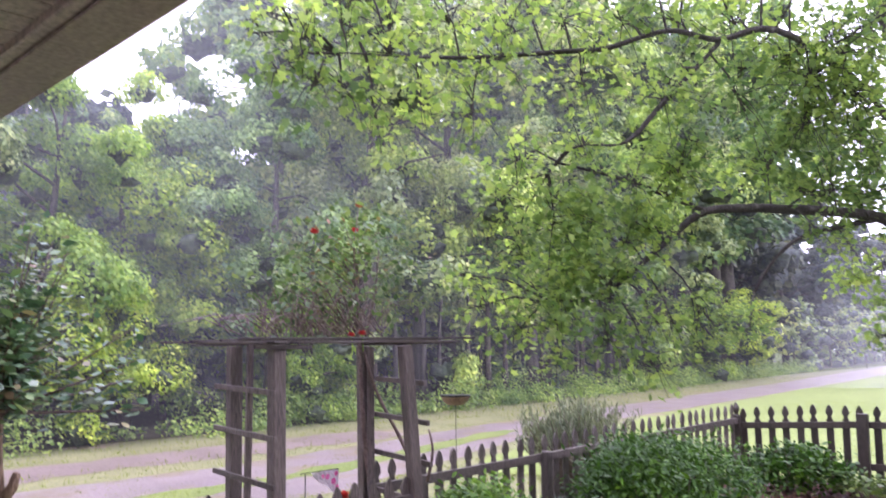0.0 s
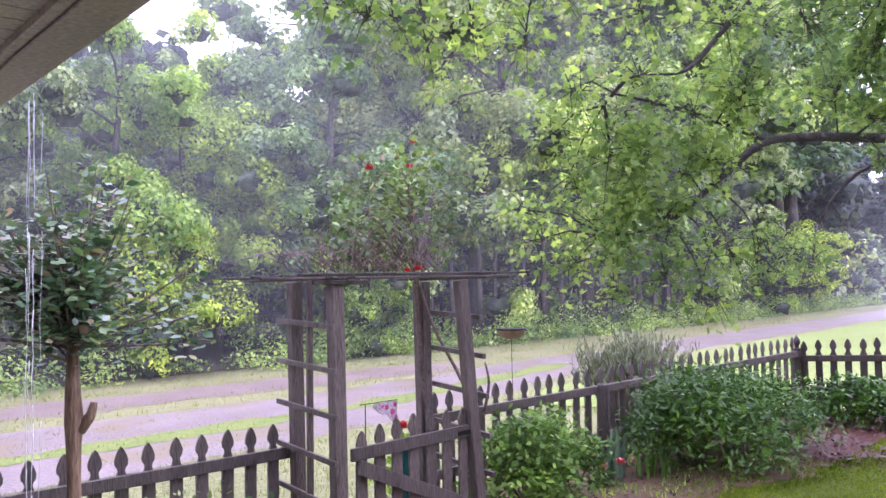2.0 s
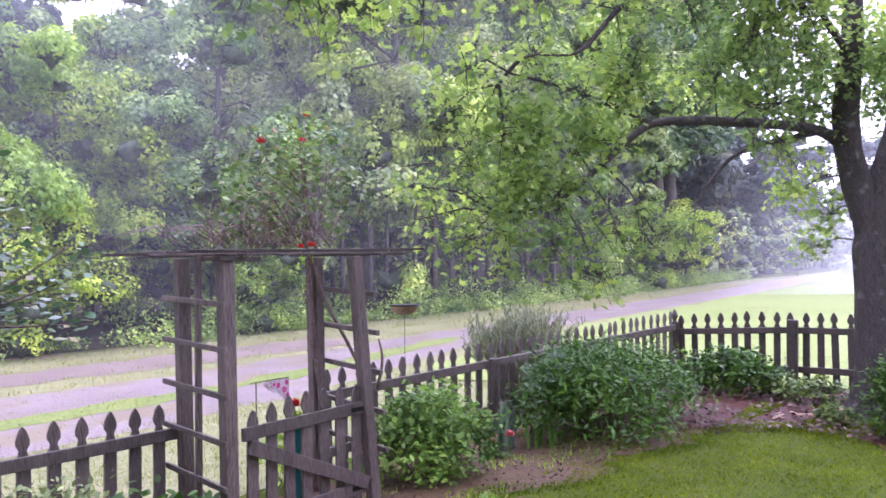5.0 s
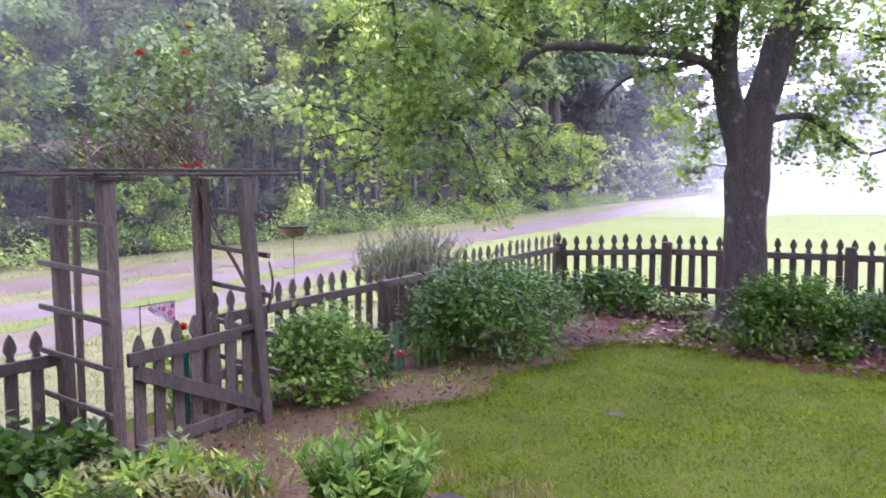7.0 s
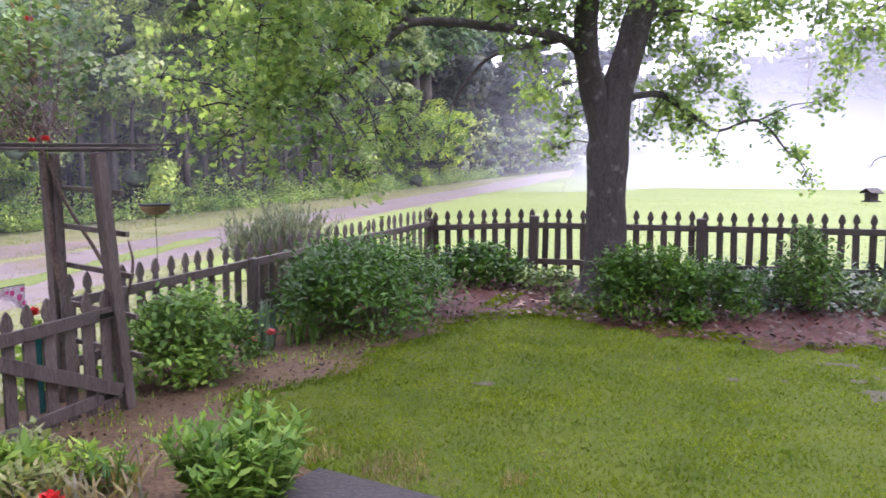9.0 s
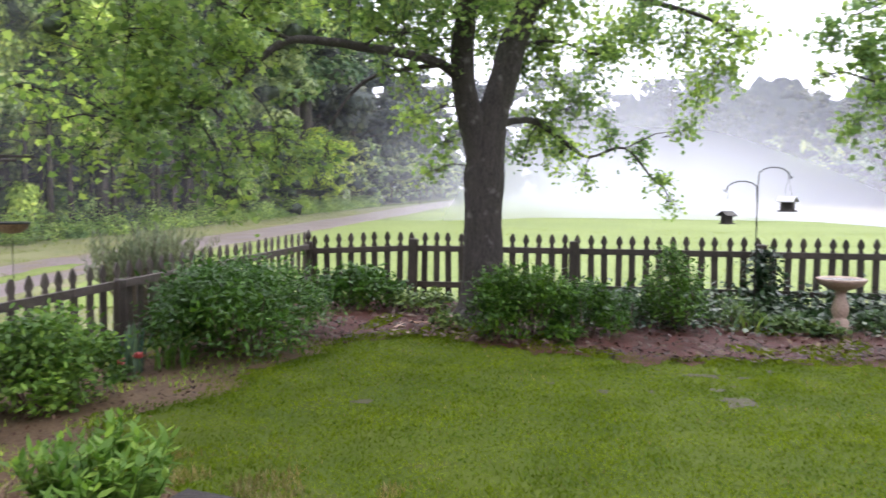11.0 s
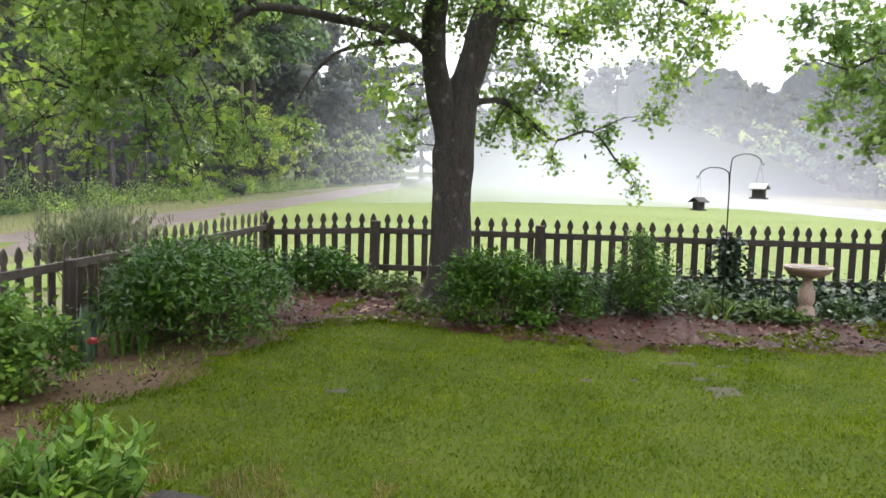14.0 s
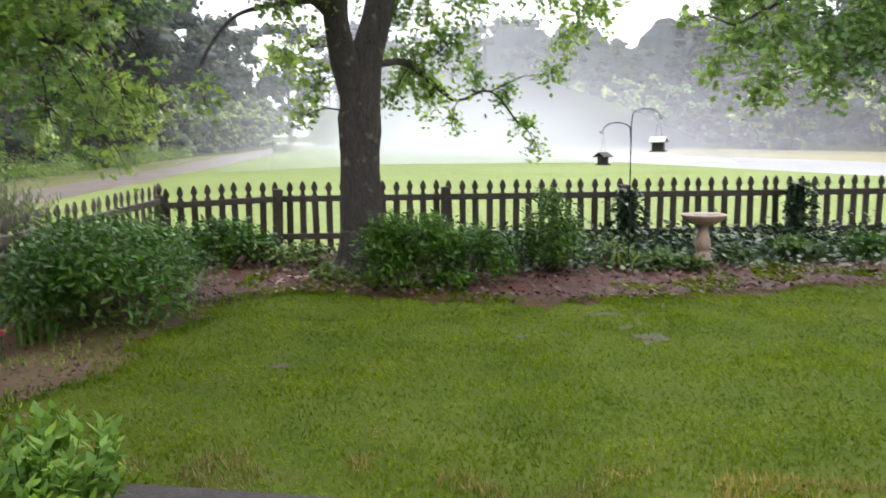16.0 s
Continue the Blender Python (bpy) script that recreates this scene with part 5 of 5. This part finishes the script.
# ---- ivy and litter ----
rs = np.random.RandomState(91)
n = 13000
q = np.stack([rs.uniform(0.6, 9.5, n), 11.45 - np.abs(rs.normal(0, 0.75, n)), np.zeros(n)], 1)
q[:, 2] = 0.05 + np.abs(rs.normal(0, 0.15, n)) * np.clip((q[:, 1] - 9.8) / 1.5, 0.15, 1)
q = q[(q[:, 1] > 9.5) & (q[:, 1] < 11.52)]
tagged(leaves("ivy_ground_cover", q, 0.085, OVAL, rs, G_IVY, None, 0.1, 0.45), "dark glossy ivy carpeting the back bed", "ivy", kind="stuff")
for i, x in enumerate((3.38, 5.83)):
    iv = thing("climbing_ivy", x, 11.5, 0, label="dark ivy smothering a fence post", category="ivy", group="ivy on the posts")
    bm = bmesh.new()
    for k in range(5):
        tube(bm, [(rs.uniform(-0.1, 0.1), -0.06, 0), (rs.uniform(-0.12, 0.12), -0.08, 0.5), (rs.uniform(-0.1, 0.1), -0.06, 0.95)], (0.008, 0.007, 0.004), 4)
    tagged(part("stem_work", bm, M_CANE, iv), kind="stuff")
    z = rs.uniform(0, 1.0, 900)
    w = 0.26 - 0.14 * z
    leaves("foliage", np.stack([rs.normal(0, 1, 900) * w * 0.75, -0.1 - np.abs(rs.normal(0, 0.07, 900)), z * (0.9 + 0.08 * i)], 1), 0.075, OVAL, rs, G_IVY, iv, 0.6, 0.5)
n = 5200
x = rs.uniform(-3.2, 8.5, n)
y = np.array([lerp(v, LAWN_BACK) for v in x]) + (rs.uniform(0, 1, n) ** 1.3 - 0.03) * 2.4
q = np.stack([x, y, 0.04 + rs.uniform(0, 0.025, n)], 1)[y < 11.2]
G_LITTER = foliage("fallen_leaf", [(0, (0.03, 0.015, 0.011)), (0.6, (0.075, 0.04, 0.03)), (0.9, (0.12, 0.075, 0.055)), (1, (0.24, 0.19, 0.16))], 0.5, 0.1, 0.3)
tagged(leaves("leaf_litter", q, 0.06, OVAL, rs, G_LITTER, None, 0.0, 0.25), "brown fallen leaves strewn over the mulch", "leaf litter", kind="stuff")
n = 1500
y = rs.uniform(2.4, 8.3, n)
x = np.array([lerp(v, LAWN_LEFT) for v in y]) - rs.uniform(-0.05, 1, n) * 1.6
tagged(leaves("soil_litter", np.stack([x, y, np.array([ground_z(a, b) for a, b in zip(x, y)]) + 0.03], 1), 0.035, OVAL, rs, G_LITTER, None, 0.0, 0.3), "small leaves and chips on the soil", "leaf litter", kind="stuff")


# ---- grass ----
def grass_patch(name, n, inside, x0, x1, y0, y1, length, mat, label, seed, wide=1.0, upright=0.95, loose=0.4):
    rs = np.random.RandomState(seed)
    x, y = rs.uniform(x0, x1, n), rs.uniform(y0, y1, n)
    keep = np.array([inside(a, b) for a, b in zip(x, y)])
    x, y = x[keep], y[keep]
    z = np.array([ground_z(a, b) for a, b in zip(x, y)])
    tuft = np.array([0.8 + 0.5 * max(0.0, noise.noise(Vector((a * 1.3, b * 1.3, seed))) + 0.3) for a, b in zip(x, y)])
    shape = [(v[0] * wide, v[1]) for v in BLADE]
    at = np.stack([x, y, z], 1)
    ob = leaves(name, at, length, shape, rs, mat, None, -upright, loose)
    me = ob.data
    co = np.empty(len(me.vertices) * 3)
    me.vertices.foreach_get("co", co)
    co = co.reshape(-1, 3, 3)
    co = at[:, None] + (co - at[:, None]) * tuft[:, None, None]
    me.vertices.foreach_set("co", co.reshape(-1))
    return tagged(ob, label, "grass", kind="stuff")


def bare(x, y):
    """Thin places where wet soil shows between the tufts."""
    n = noise.noise(Vector((x * 1.9, y * 2.6, 31))) + 0.5 * noise.noise(Vector((x * 6, y * 6, 17)))
    near = math.exp(-((x - 2.1) / 0.8) ** 2 - ((y - 6.9) / 0.55) ** 2) + 0.6 * math.exp(-((y - 8.1) / 0.5) ** 2) * (x > 1)
    return n > 0.85 - 0.65 * near


def on_lawn(x, y):
    if bare(x, y) and noise.noise(Vector((x * 23, y * 23, 1))) < 0.12:
        return False
    wob = 0.5 * noise.noise(Vector((x * 2.2, y * 2.2, 4))) + 0.45 * noise.noise(Vector((x * 8, y * 8, 14)))
    if y < 3.99 - (x + 1.7) * 0.21 + wob * 0.45:
        return False
    return x > lerp(y, LAWN_LEFT) - 0.1 + wob * 0.7 and y < lerp(x, LAWN_BACK) + 0.12 + wob


bm = bmesh.new()
M_BARE = material("thin_wet_soil", (0.045, 0.042, 0.018), (0.085, 0.075, 0.038), 3, 0.8, 0.6, 30)
for i in range(140):
    for j in range(66):
        x, y = -1.6 + i * 0.06, 4.6 + j * 0.06
        if y < lerp(x, LAWN_BACK) + 0.1 and x > lerp(y, LAWN_LEFT) and bare(x, y):
            q = [(x + a + 0.03 * noise.noise(Vector((x + a, y + b, 3)) * 9), y + b + 0.03 * noise.noise(Vector((x + a, y + b, 8)) * 9)) for a, b in ((-0.03, -0.03), (0.03, -0.03), (0.03, 0.03), (-0.03, 0.03))]
            bm.faces.new([bm.verts.new((*p, ground_z(*p) + 0.005)) for p in q])
tagged(part("bare_soil", bm, M_BARE), "thin muddy places worn into the lawn", "soil", kind="structure")
grass_patch("lawn_grass", 168000, on_lawn, -2.4, 7.0, 2.9, 9.2, 0.03, G_GRASS, "short wet lawn grass inside the fence", 101, 2.2, 0.5, 0.4)
G_WEED = foliage("broad_lawn_weed", [(0, (0.085, 0.14, 0.014)), (0.6, (0.14, 0.21, 0.022)), (1, (0.18, 0.24, 0.034))], 0.8, 0.4, 0.2, 0.4)
grass_patch("lawn_weeds", 14000, lambda x, y: on_lawn(x, y) and noise.noise(Vector((x * 1.6, y * 1.6, 12))) + 0.4 * noise.noise(Vector((x * 6, y * 6, 3))) > 0.08, -2.4, 7.0, 3.6, 9.2, 0.03, G_WEED, "broader weed and clover tufts in the lawn", 111, 4.0, 0.3, 0.5)
grass_patch("lawn_thatch", 9000, lambda x, y: on_lawn(x, y) and noise.noise(Vector((x * 2.3, y * 2.3, 22))) + 0.5 * noise.noise(Vector((x * 7, y * 7, 5))) > 0.2, -2.4, 7.0, 3.6, 9.2, 0.03, G_STRAW, "dry yellowed blades in the lawn", 112, 1.6)
grass_patch("field_grass", 32000, lambda x, y: abs(x - lerp(y, DRIVE_MID)) > lerp(y, DRIVE_HALF) + 0.1, -9, 14, 11.8, 34, 0.07, G_FIELD, "rough grass beyond the fence", 102, 1.3)
grass_patch("drive_grass", 40000, lambda x, y: x > lerp(y, DRIVE_MID) + lerp(y, DRIVE_HALF) - 0.12 + 0.35 * noise.noise(Vector((x, y * 1.5, 3))) and x < -4.2, -9.2, -4, 0, 14, 0.05, G_FIELD, "grass between the fence and the drive", 103, 1.0)
grass_patch("verge_grass", 16000, lambda x, y: x < lerp(y, DRIVE_MID) - lerp(y, DRIVE_HALF) - 0.1 and abs(x + 15.2 - 0.03 * y) > (0.8 if y < 22 else 0), -18.5, -11.5, -6, 60, 0.09, G_FIELD, "long verge grass below the woods", 104, 1.2)
grass_patch("strip_grass", 5000, lambda x, y: abs(x - lerp(y, DRIVE_MID) - 0.25) < 0.32 + ragged(0, y, 8.0, 0.4), -12, -9, -4, 16, 0.07, G_FIELD, "yellowing grass in the middle of the drive", 105, 1.0)
grass_patch("straw_clippings", 26000, lambda x, y: noise.noise(Vector((x * 2.6, y * 2.6, 9))) > 0.1 and 3.94 < y + (x + 1.7) * 0.21 < 4.6, -1.5, 5, 2.7, 4.5, 0.06, G_STRAW, "dry straw patches along the walk's edge", 106, 1.0)

grass_patch("edge_grass", 90000, lambda x, y: not on_lawn(x, y) and noise.noise(Vector((x * 1.7, y * 1.7, 2.5))) > -0.16 + 0.3 * max(0.0, y - lerp(x, LAWN_BACK)), -1.6, 7.5, 7.7, 10.2, 0.05, G_GRASS, "thin weedy grass straying into the mulch", 107, 1.8, 0.75, 0.45)
grass_patch("bed_weeds", 6000, lambda x, y: noise.noise(Vector((x * 2.1, y * 2.1, 6.5))) > 0.15 and x < lerp(y, LAWN_LEFT), -3.6, -1.2, 2.3, 8.2, 0.05, G_LIME, "small weeds sprouting in the soil bed", 108, 2.0)

grass_patch("bed_edge_grass", 15000, lambda x, y: -0.12 + 0.5 * noise.noise(Vector((x * 1.9, y * 1.9, 8.5))) < x - lerp(y, LAWN_LEFT) - ragged(0, y, 2.0, 0.5) < 0.2, -2.7, -0.8, 3.9, 8.8, 0.045, G_GRASS, "ragged grass along the soil bed's edge", 109, 2.0, 0.5, 0.55)

grass_patch("drive_weeds", 26000, lambda x, y: noise.noise(Vector((x * 0.9, y * 0.5, 14))) + 0.5 * noise.noise(Vector((x * 3, y * 3, 4))) > 0.16, -17, -8, -3, 22, 0.05, G_FIELD, "low grass straggling over the gravel tracks", 113, 1.4)

# ---- bird bath, hook and feeders ----
bath = thing("bird_bath", 4.02, 10.12, 0.02, label="terracotta-coloured cast stone bird bath on a pedestal", category="bird bath")
bm = bmesh.new()
lathe(bm, [(0.125, 0), (0.13, 0.04), (0.115, 0.06), (0.1, 0.09), (0.105, 0.12), (0.075, 0.15), (0.07, 0.17), (0.09, 0.2), (0.098, 0.26), (0.09, 0.32), (0.068, 0.38), (0.055, 0.44), (0.06, 0.48), (0.085, 0.5)], 24)
part("pedestal", bm, M_STONE, bath, smooth=True)
bm = bmesh.new()
lathe(bm, [(0.09, 0.495), (0.16, 0.515), (0.24, 0.56), (0.265, 0.595), (0.278, 0.612), (0.28, 0.63), (0.262, 0.635), (0.235, 0.61), (0.15, 0.585), (0.01, 0.58)], 30)
part("bowl", bm, M_STONE, bath, smooth=True)
bm = bmesh.new()
lathe(bm, [(0.245, 0.612), (0.246, 0.618)], 30)
part("water", bm, M_WATER, bath, "rain water filling the bowl")

hook = thing("shepherd_hook", 2.98, 9.75, 0, label="black iron double shepherd hook in the bed", category="plant hook")
bm = bmesh.new()
tube(bm, [(0, 0, 0), (0, 0, 1.72)], (0.008, 0.008), 8)
part("stem", bm, M_IRON, hook)
for sx, z0, zt, w in ((1, 1.72, 1.95, 0.34), (-1, 1.55, 1.79, 0.34)):
    bm = bmesh.new()
    pts = [(0, 0, z0), (0.01 * sx, 0, zt - 0.1)] + [(sx * (w / 2 - w / 2 * math.cos(k * math.pi / 7)), 0, zt - 0.1 + 0.1 * math.sin(k * math.pi / 7)) for k in range(1, 7)] + [(sx * w, 0, zt - 0.1), (sx * (w + 0.02), 0, zt - 0.13), (sx * (w + 0.035), 0, zt - 0.1)]
    tube(bm, pts, [0.007] * len(pts), 6)
    part("arm", bm, M_IRON, hook)


def bird_feeder(x, y, z, rz, roof, label, top, size):
    f = thing("bird_feeder", x, y, z, rz, label=label, category="bird feeder", group="hanging feeders")
    bm = bmesh.new()
    box(bm, (0, 0, 0.01), (0.19, 0.16, 0.018), bevel=0.003)
    part("tray", bm, M_FEEDER, f)
    for s in (-1, 1):
        bm = bmesh.new()
        box(bm, (0.066 * s, 0, 0.075), (0.012, 0.1, 0.12), bevel=0.002)
        part("end_panel", bm, M_FEEDER, f)
        bm = bmesh.new()
        box(bm, (0, 0.04 * s, 0.07), (0.12, 0.006, 0.1))
        part("side_panel", bm, M_FEEDER, f)
        bm = bmesh.new()
        box(bm, (0, 0.057 * s, 0.158), (0.21, 0.135, 0.014), pose(0, 0, 0, -30 * s), bevel=0.003)
        part("roof_panel", bm, roof, f)
    bm = bmesh.new()
    for s in (-1, 1):
        tube(bm, [(0.05 * s, 0, 0.17), (0, 0, (top - z) / size)], (0.002, 0.002), 4)
    part("hanger", bm, M_IRON, f)
    f.scale = (size, size, size)
    return f


bird_feeder(2.65, 9.75, 1.29, 35, M_FEEDER, "dark wooden house-shaped bird feeder hanging on the hook", 1.68, 0.78)
# the roof's gleam is put into its colour as plain white
bird_feeder(3.31, 9.75, 1.44, -30, M_WHITE, "dark house-shaped bird feeder, the shine of its roof painted white", 1.84, 0.92)

# hanging dish beyond the fence
dish = thing("dish_feeder", -4.5, 6.92, ground_z(-4.5, 6.92), label="shallow dark dish feeder on a thin pole", category="bird feeder")
bm = bmesh.new()
lathe(bm, [(0.02, 1.4), (0.09, 1.41), (0.14, 1.45), (0.16, 1.5), (0.165, 1.51), (0.15, 1.51), (0.08, 1.47), (0.01, 1.465)], 22)
part("dish", bm, M_PALEBARK, dish, "pale underside with a dark rim", True)
bm = bmesh.new()
lathe(bm, [(0.167, 1.498), (0.172, 1.505), (0.167, 1.516), (0.15, 1.514)], 22)
part("rim", bm, M_IRON, dish)
bm = bmesh.new()
tube(bm, [(0, 0, 0), (0, 0, 1.445)], (0.004, 0.004), 6)
part("pole", bm, M_IRON, dish)

# ---- stump, flag, planter ----
st = thing("tree_stump", -0.62, 9.4, 0.02, label="low freshly cut tree stump among chips", category="stump")
bm = bmesh.new()
lathe(bm, [(0.17, 0), (0.13, 0.05), (0.115, 0.12), (0.11, 0.135)], 14)
part("wood", bm, M_STUMP, st)
for i in range(9):
    bm = bmesh.new()
    a = rs.uniform(0, 6.28)
    beam(bm, (0, -rs.uniform(0.08, 0.2), 0.012), (0, rs.uniform(0.08, 0.2), 0.016), 0.03, 0.012, 0.002)
    c = tagged(part("wood_chip", bm, M_STUMP), "split pale wood chip beside the stump", "wood chip", "chips by the stump")
    c.matrix_basis = pose(-0.85 + rs.uniform(-0.35, 0.35), 9.45 + rs.uniform(-0.2, 0.2), 0.03, 0, 0, math.degrees(a))

flag = thing("garden_flag", -4.2, 4.52, ground_z(-4.2, 4.52), label="white garden flag with a pink print on a stake", category="flag")
bm = bmesh.new()
tube(bm, [(0, 0, 0), (0, 0, 0.97)], (0.005, 0.005), 6)
tube(bm, [(0, -0.06, 0.965), (0, 0.38, 0.965)], (0.004, 0.004), 6)
part("stake", bm, M_IRON, flag)
bm = bmesh.new()
vs = [[bm.verts.new((0.02 * math.sin(j * 1.3 + i), 0.06 + 0.3 * j / 6 + 0.02 * i / 3, 0.96 - 0.24 * i / 3 * (0.12 + 0.88 * j / 6) * (1 - 0.08 * (j % 2)))) for j in range(7)] for i in range(4)]
for i in range(3):
    for j in range(6):
        bm.faces.new((vs[i][j], vs[i][j + 1], vs[i + 1][j + 1], vs[i + 1][j]))
part("cloth", bm, M_CLOTH, flag)
bm = bmesh.new()
for dy, dz, r in ((0.22, 0.915, 0.026), (0.17, 0.925, 0.018), (0.29, 0.87, 0.03), (0.33, 0.82, 0.022), (0.32, 0.93, 0.022)):
    bmesh.ops.create_circle(bm, cap_ends=True, radius=r, segments=7, matrix=Matrix.Translation((0.034, dy, dz)) @ Matrix.Rotation(math.pi / 2, 4, 'Y'))
part("print", bm, M_PINK, flag, "pink printed flowers")

pot = thing("planter", -3.8, 4.57, ground_z(-3.8, 4.57), label="tall dark teal glazed planter behind the gate", category="planter")
bm = bmesh.new()
lathe(bm, [(0.055, 0), (0.06, 0.05), (0.05, 0.3), (0.06, 0.55), (0.07, 0.6), (0.068, 0.62), (0.05, 0.61)], 18)
part("pot", bm, M_TEAL, pot, smooth=True)
bm = bmesh.new()
tube(bm, [(0, 0, 0.58), (0.01, 0, 0.75)], (0.005, 0.004), 5)
part("flower_stem", bm, G_LIME, pot)
leaves("foliage", cloud(rs, (0, 0, 0.68), (0.07, 0.07, 0.05), 40), 0.06, OVAL, rs, G_LIME, pot)

# ---- distance ----
pole = thing("utility_pole", 8.2, 86, 0, label="thin wooden utility pole in the rain mist", category="utility pole")
bm = bmesh.new()
tube(bm, [(0, 0, 0), (0, 0, 6), (0, 0, 11.5)], (0.16, 0.14, 0.11), 10)
part("shaft", bm, M_FBARK, pole)
bm = bmesh.new()
beam(bm, (-1.1, 0, 10.9), (1.1, 0, 10.9), 0.1, 0.12)
part("crossarm", bm, M_FBARK, pole)
box_post = thing("mailbox", -17.4, 84, ground_z(-17.4, 84), label="small roadside mailbox at the end of the drive", category="mailbox")
bm = bmesh.new()
beam(bm, (0, 0, 0), (0, 0, 1.1), 0.1, 0.1)
part("post", bm, M_FBARK, box_post)
bm = bmesh.new()
beam(bm, (0, -0.3, 1.22), (0, 0.3, 1.22), 0.2, 0.22, 0.04)
part("box", bm, M_IRON, box_post)

# translucent sheets that imitate rain haze over the far fields and before the woods
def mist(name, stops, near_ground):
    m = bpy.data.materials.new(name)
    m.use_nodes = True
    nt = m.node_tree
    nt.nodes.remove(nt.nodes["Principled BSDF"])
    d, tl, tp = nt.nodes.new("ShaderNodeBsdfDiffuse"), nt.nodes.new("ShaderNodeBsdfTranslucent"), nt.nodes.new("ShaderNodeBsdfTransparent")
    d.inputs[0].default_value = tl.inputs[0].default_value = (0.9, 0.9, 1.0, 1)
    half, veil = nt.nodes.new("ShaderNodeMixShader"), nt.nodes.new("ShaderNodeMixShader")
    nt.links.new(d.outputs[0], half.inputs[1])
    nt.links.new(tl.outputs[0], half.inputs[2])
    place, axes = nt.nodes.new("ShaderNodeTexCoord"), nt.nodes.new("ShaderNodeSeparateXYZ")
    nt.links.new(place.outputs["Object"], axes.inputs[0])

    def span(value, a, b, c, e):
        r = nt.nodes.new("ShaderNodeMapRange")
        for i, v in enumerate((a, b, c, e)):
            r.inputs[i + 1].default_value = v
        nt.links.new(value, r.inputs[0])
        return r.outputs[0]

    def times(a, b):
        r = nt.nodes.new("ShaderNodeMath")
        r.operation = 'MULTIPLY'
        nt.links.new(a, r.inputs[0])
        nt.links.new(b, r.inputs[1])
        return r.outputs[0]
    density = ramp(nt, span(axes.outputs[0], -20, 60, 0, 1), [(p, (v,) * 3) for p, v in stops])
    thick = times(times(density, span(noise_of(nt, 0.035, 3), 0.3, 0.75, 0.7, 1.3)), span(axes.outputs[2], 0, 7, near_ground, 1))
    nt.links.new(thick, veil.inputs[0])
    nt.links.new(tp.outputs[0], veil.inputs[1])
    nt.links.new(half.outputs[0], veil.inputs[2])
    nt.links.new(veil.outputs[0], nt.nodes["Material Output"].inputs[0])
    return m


M_HAZE = mist("rain_mist", [(0.0, 0.007), (0.09, 0.012), (0.17, 0.06), (0.25, 0.11), (0.33, 0.11), (0.42, 0.07), (0.52, 0.034), (0.7, 0.022)], 5.5)
M_WOODS_HAZE = mist("woods_haze_sheet", [(0.0, 0.066), (1.0, 0.066)], 0.5)
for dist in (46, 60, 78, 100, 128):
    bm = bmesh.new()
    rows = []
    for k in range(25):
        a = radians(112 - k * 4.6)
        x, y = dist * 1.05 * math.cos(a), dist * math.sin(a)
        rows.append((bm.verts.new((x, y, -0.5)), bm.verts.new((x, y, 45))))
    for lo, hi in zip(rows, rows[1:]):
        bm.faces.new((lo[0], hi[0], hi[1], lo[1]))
    tagged(part("rain_mist", bm, M_HAZE, smooth=True), "translucent sheet imitating rain haze over the fields", "mist", "rain veils", "structure")
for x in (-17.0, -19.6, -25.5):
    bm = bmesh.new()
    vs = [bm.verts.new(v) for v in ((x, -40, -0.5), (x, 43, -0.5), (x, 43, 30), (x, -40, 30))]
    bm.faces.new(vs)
    tagged(part("rain_mist", bm, M_WOODS_HAZE), "translucent sheet imitating rain haze before the woods", "mist", "rain veils", "structure")
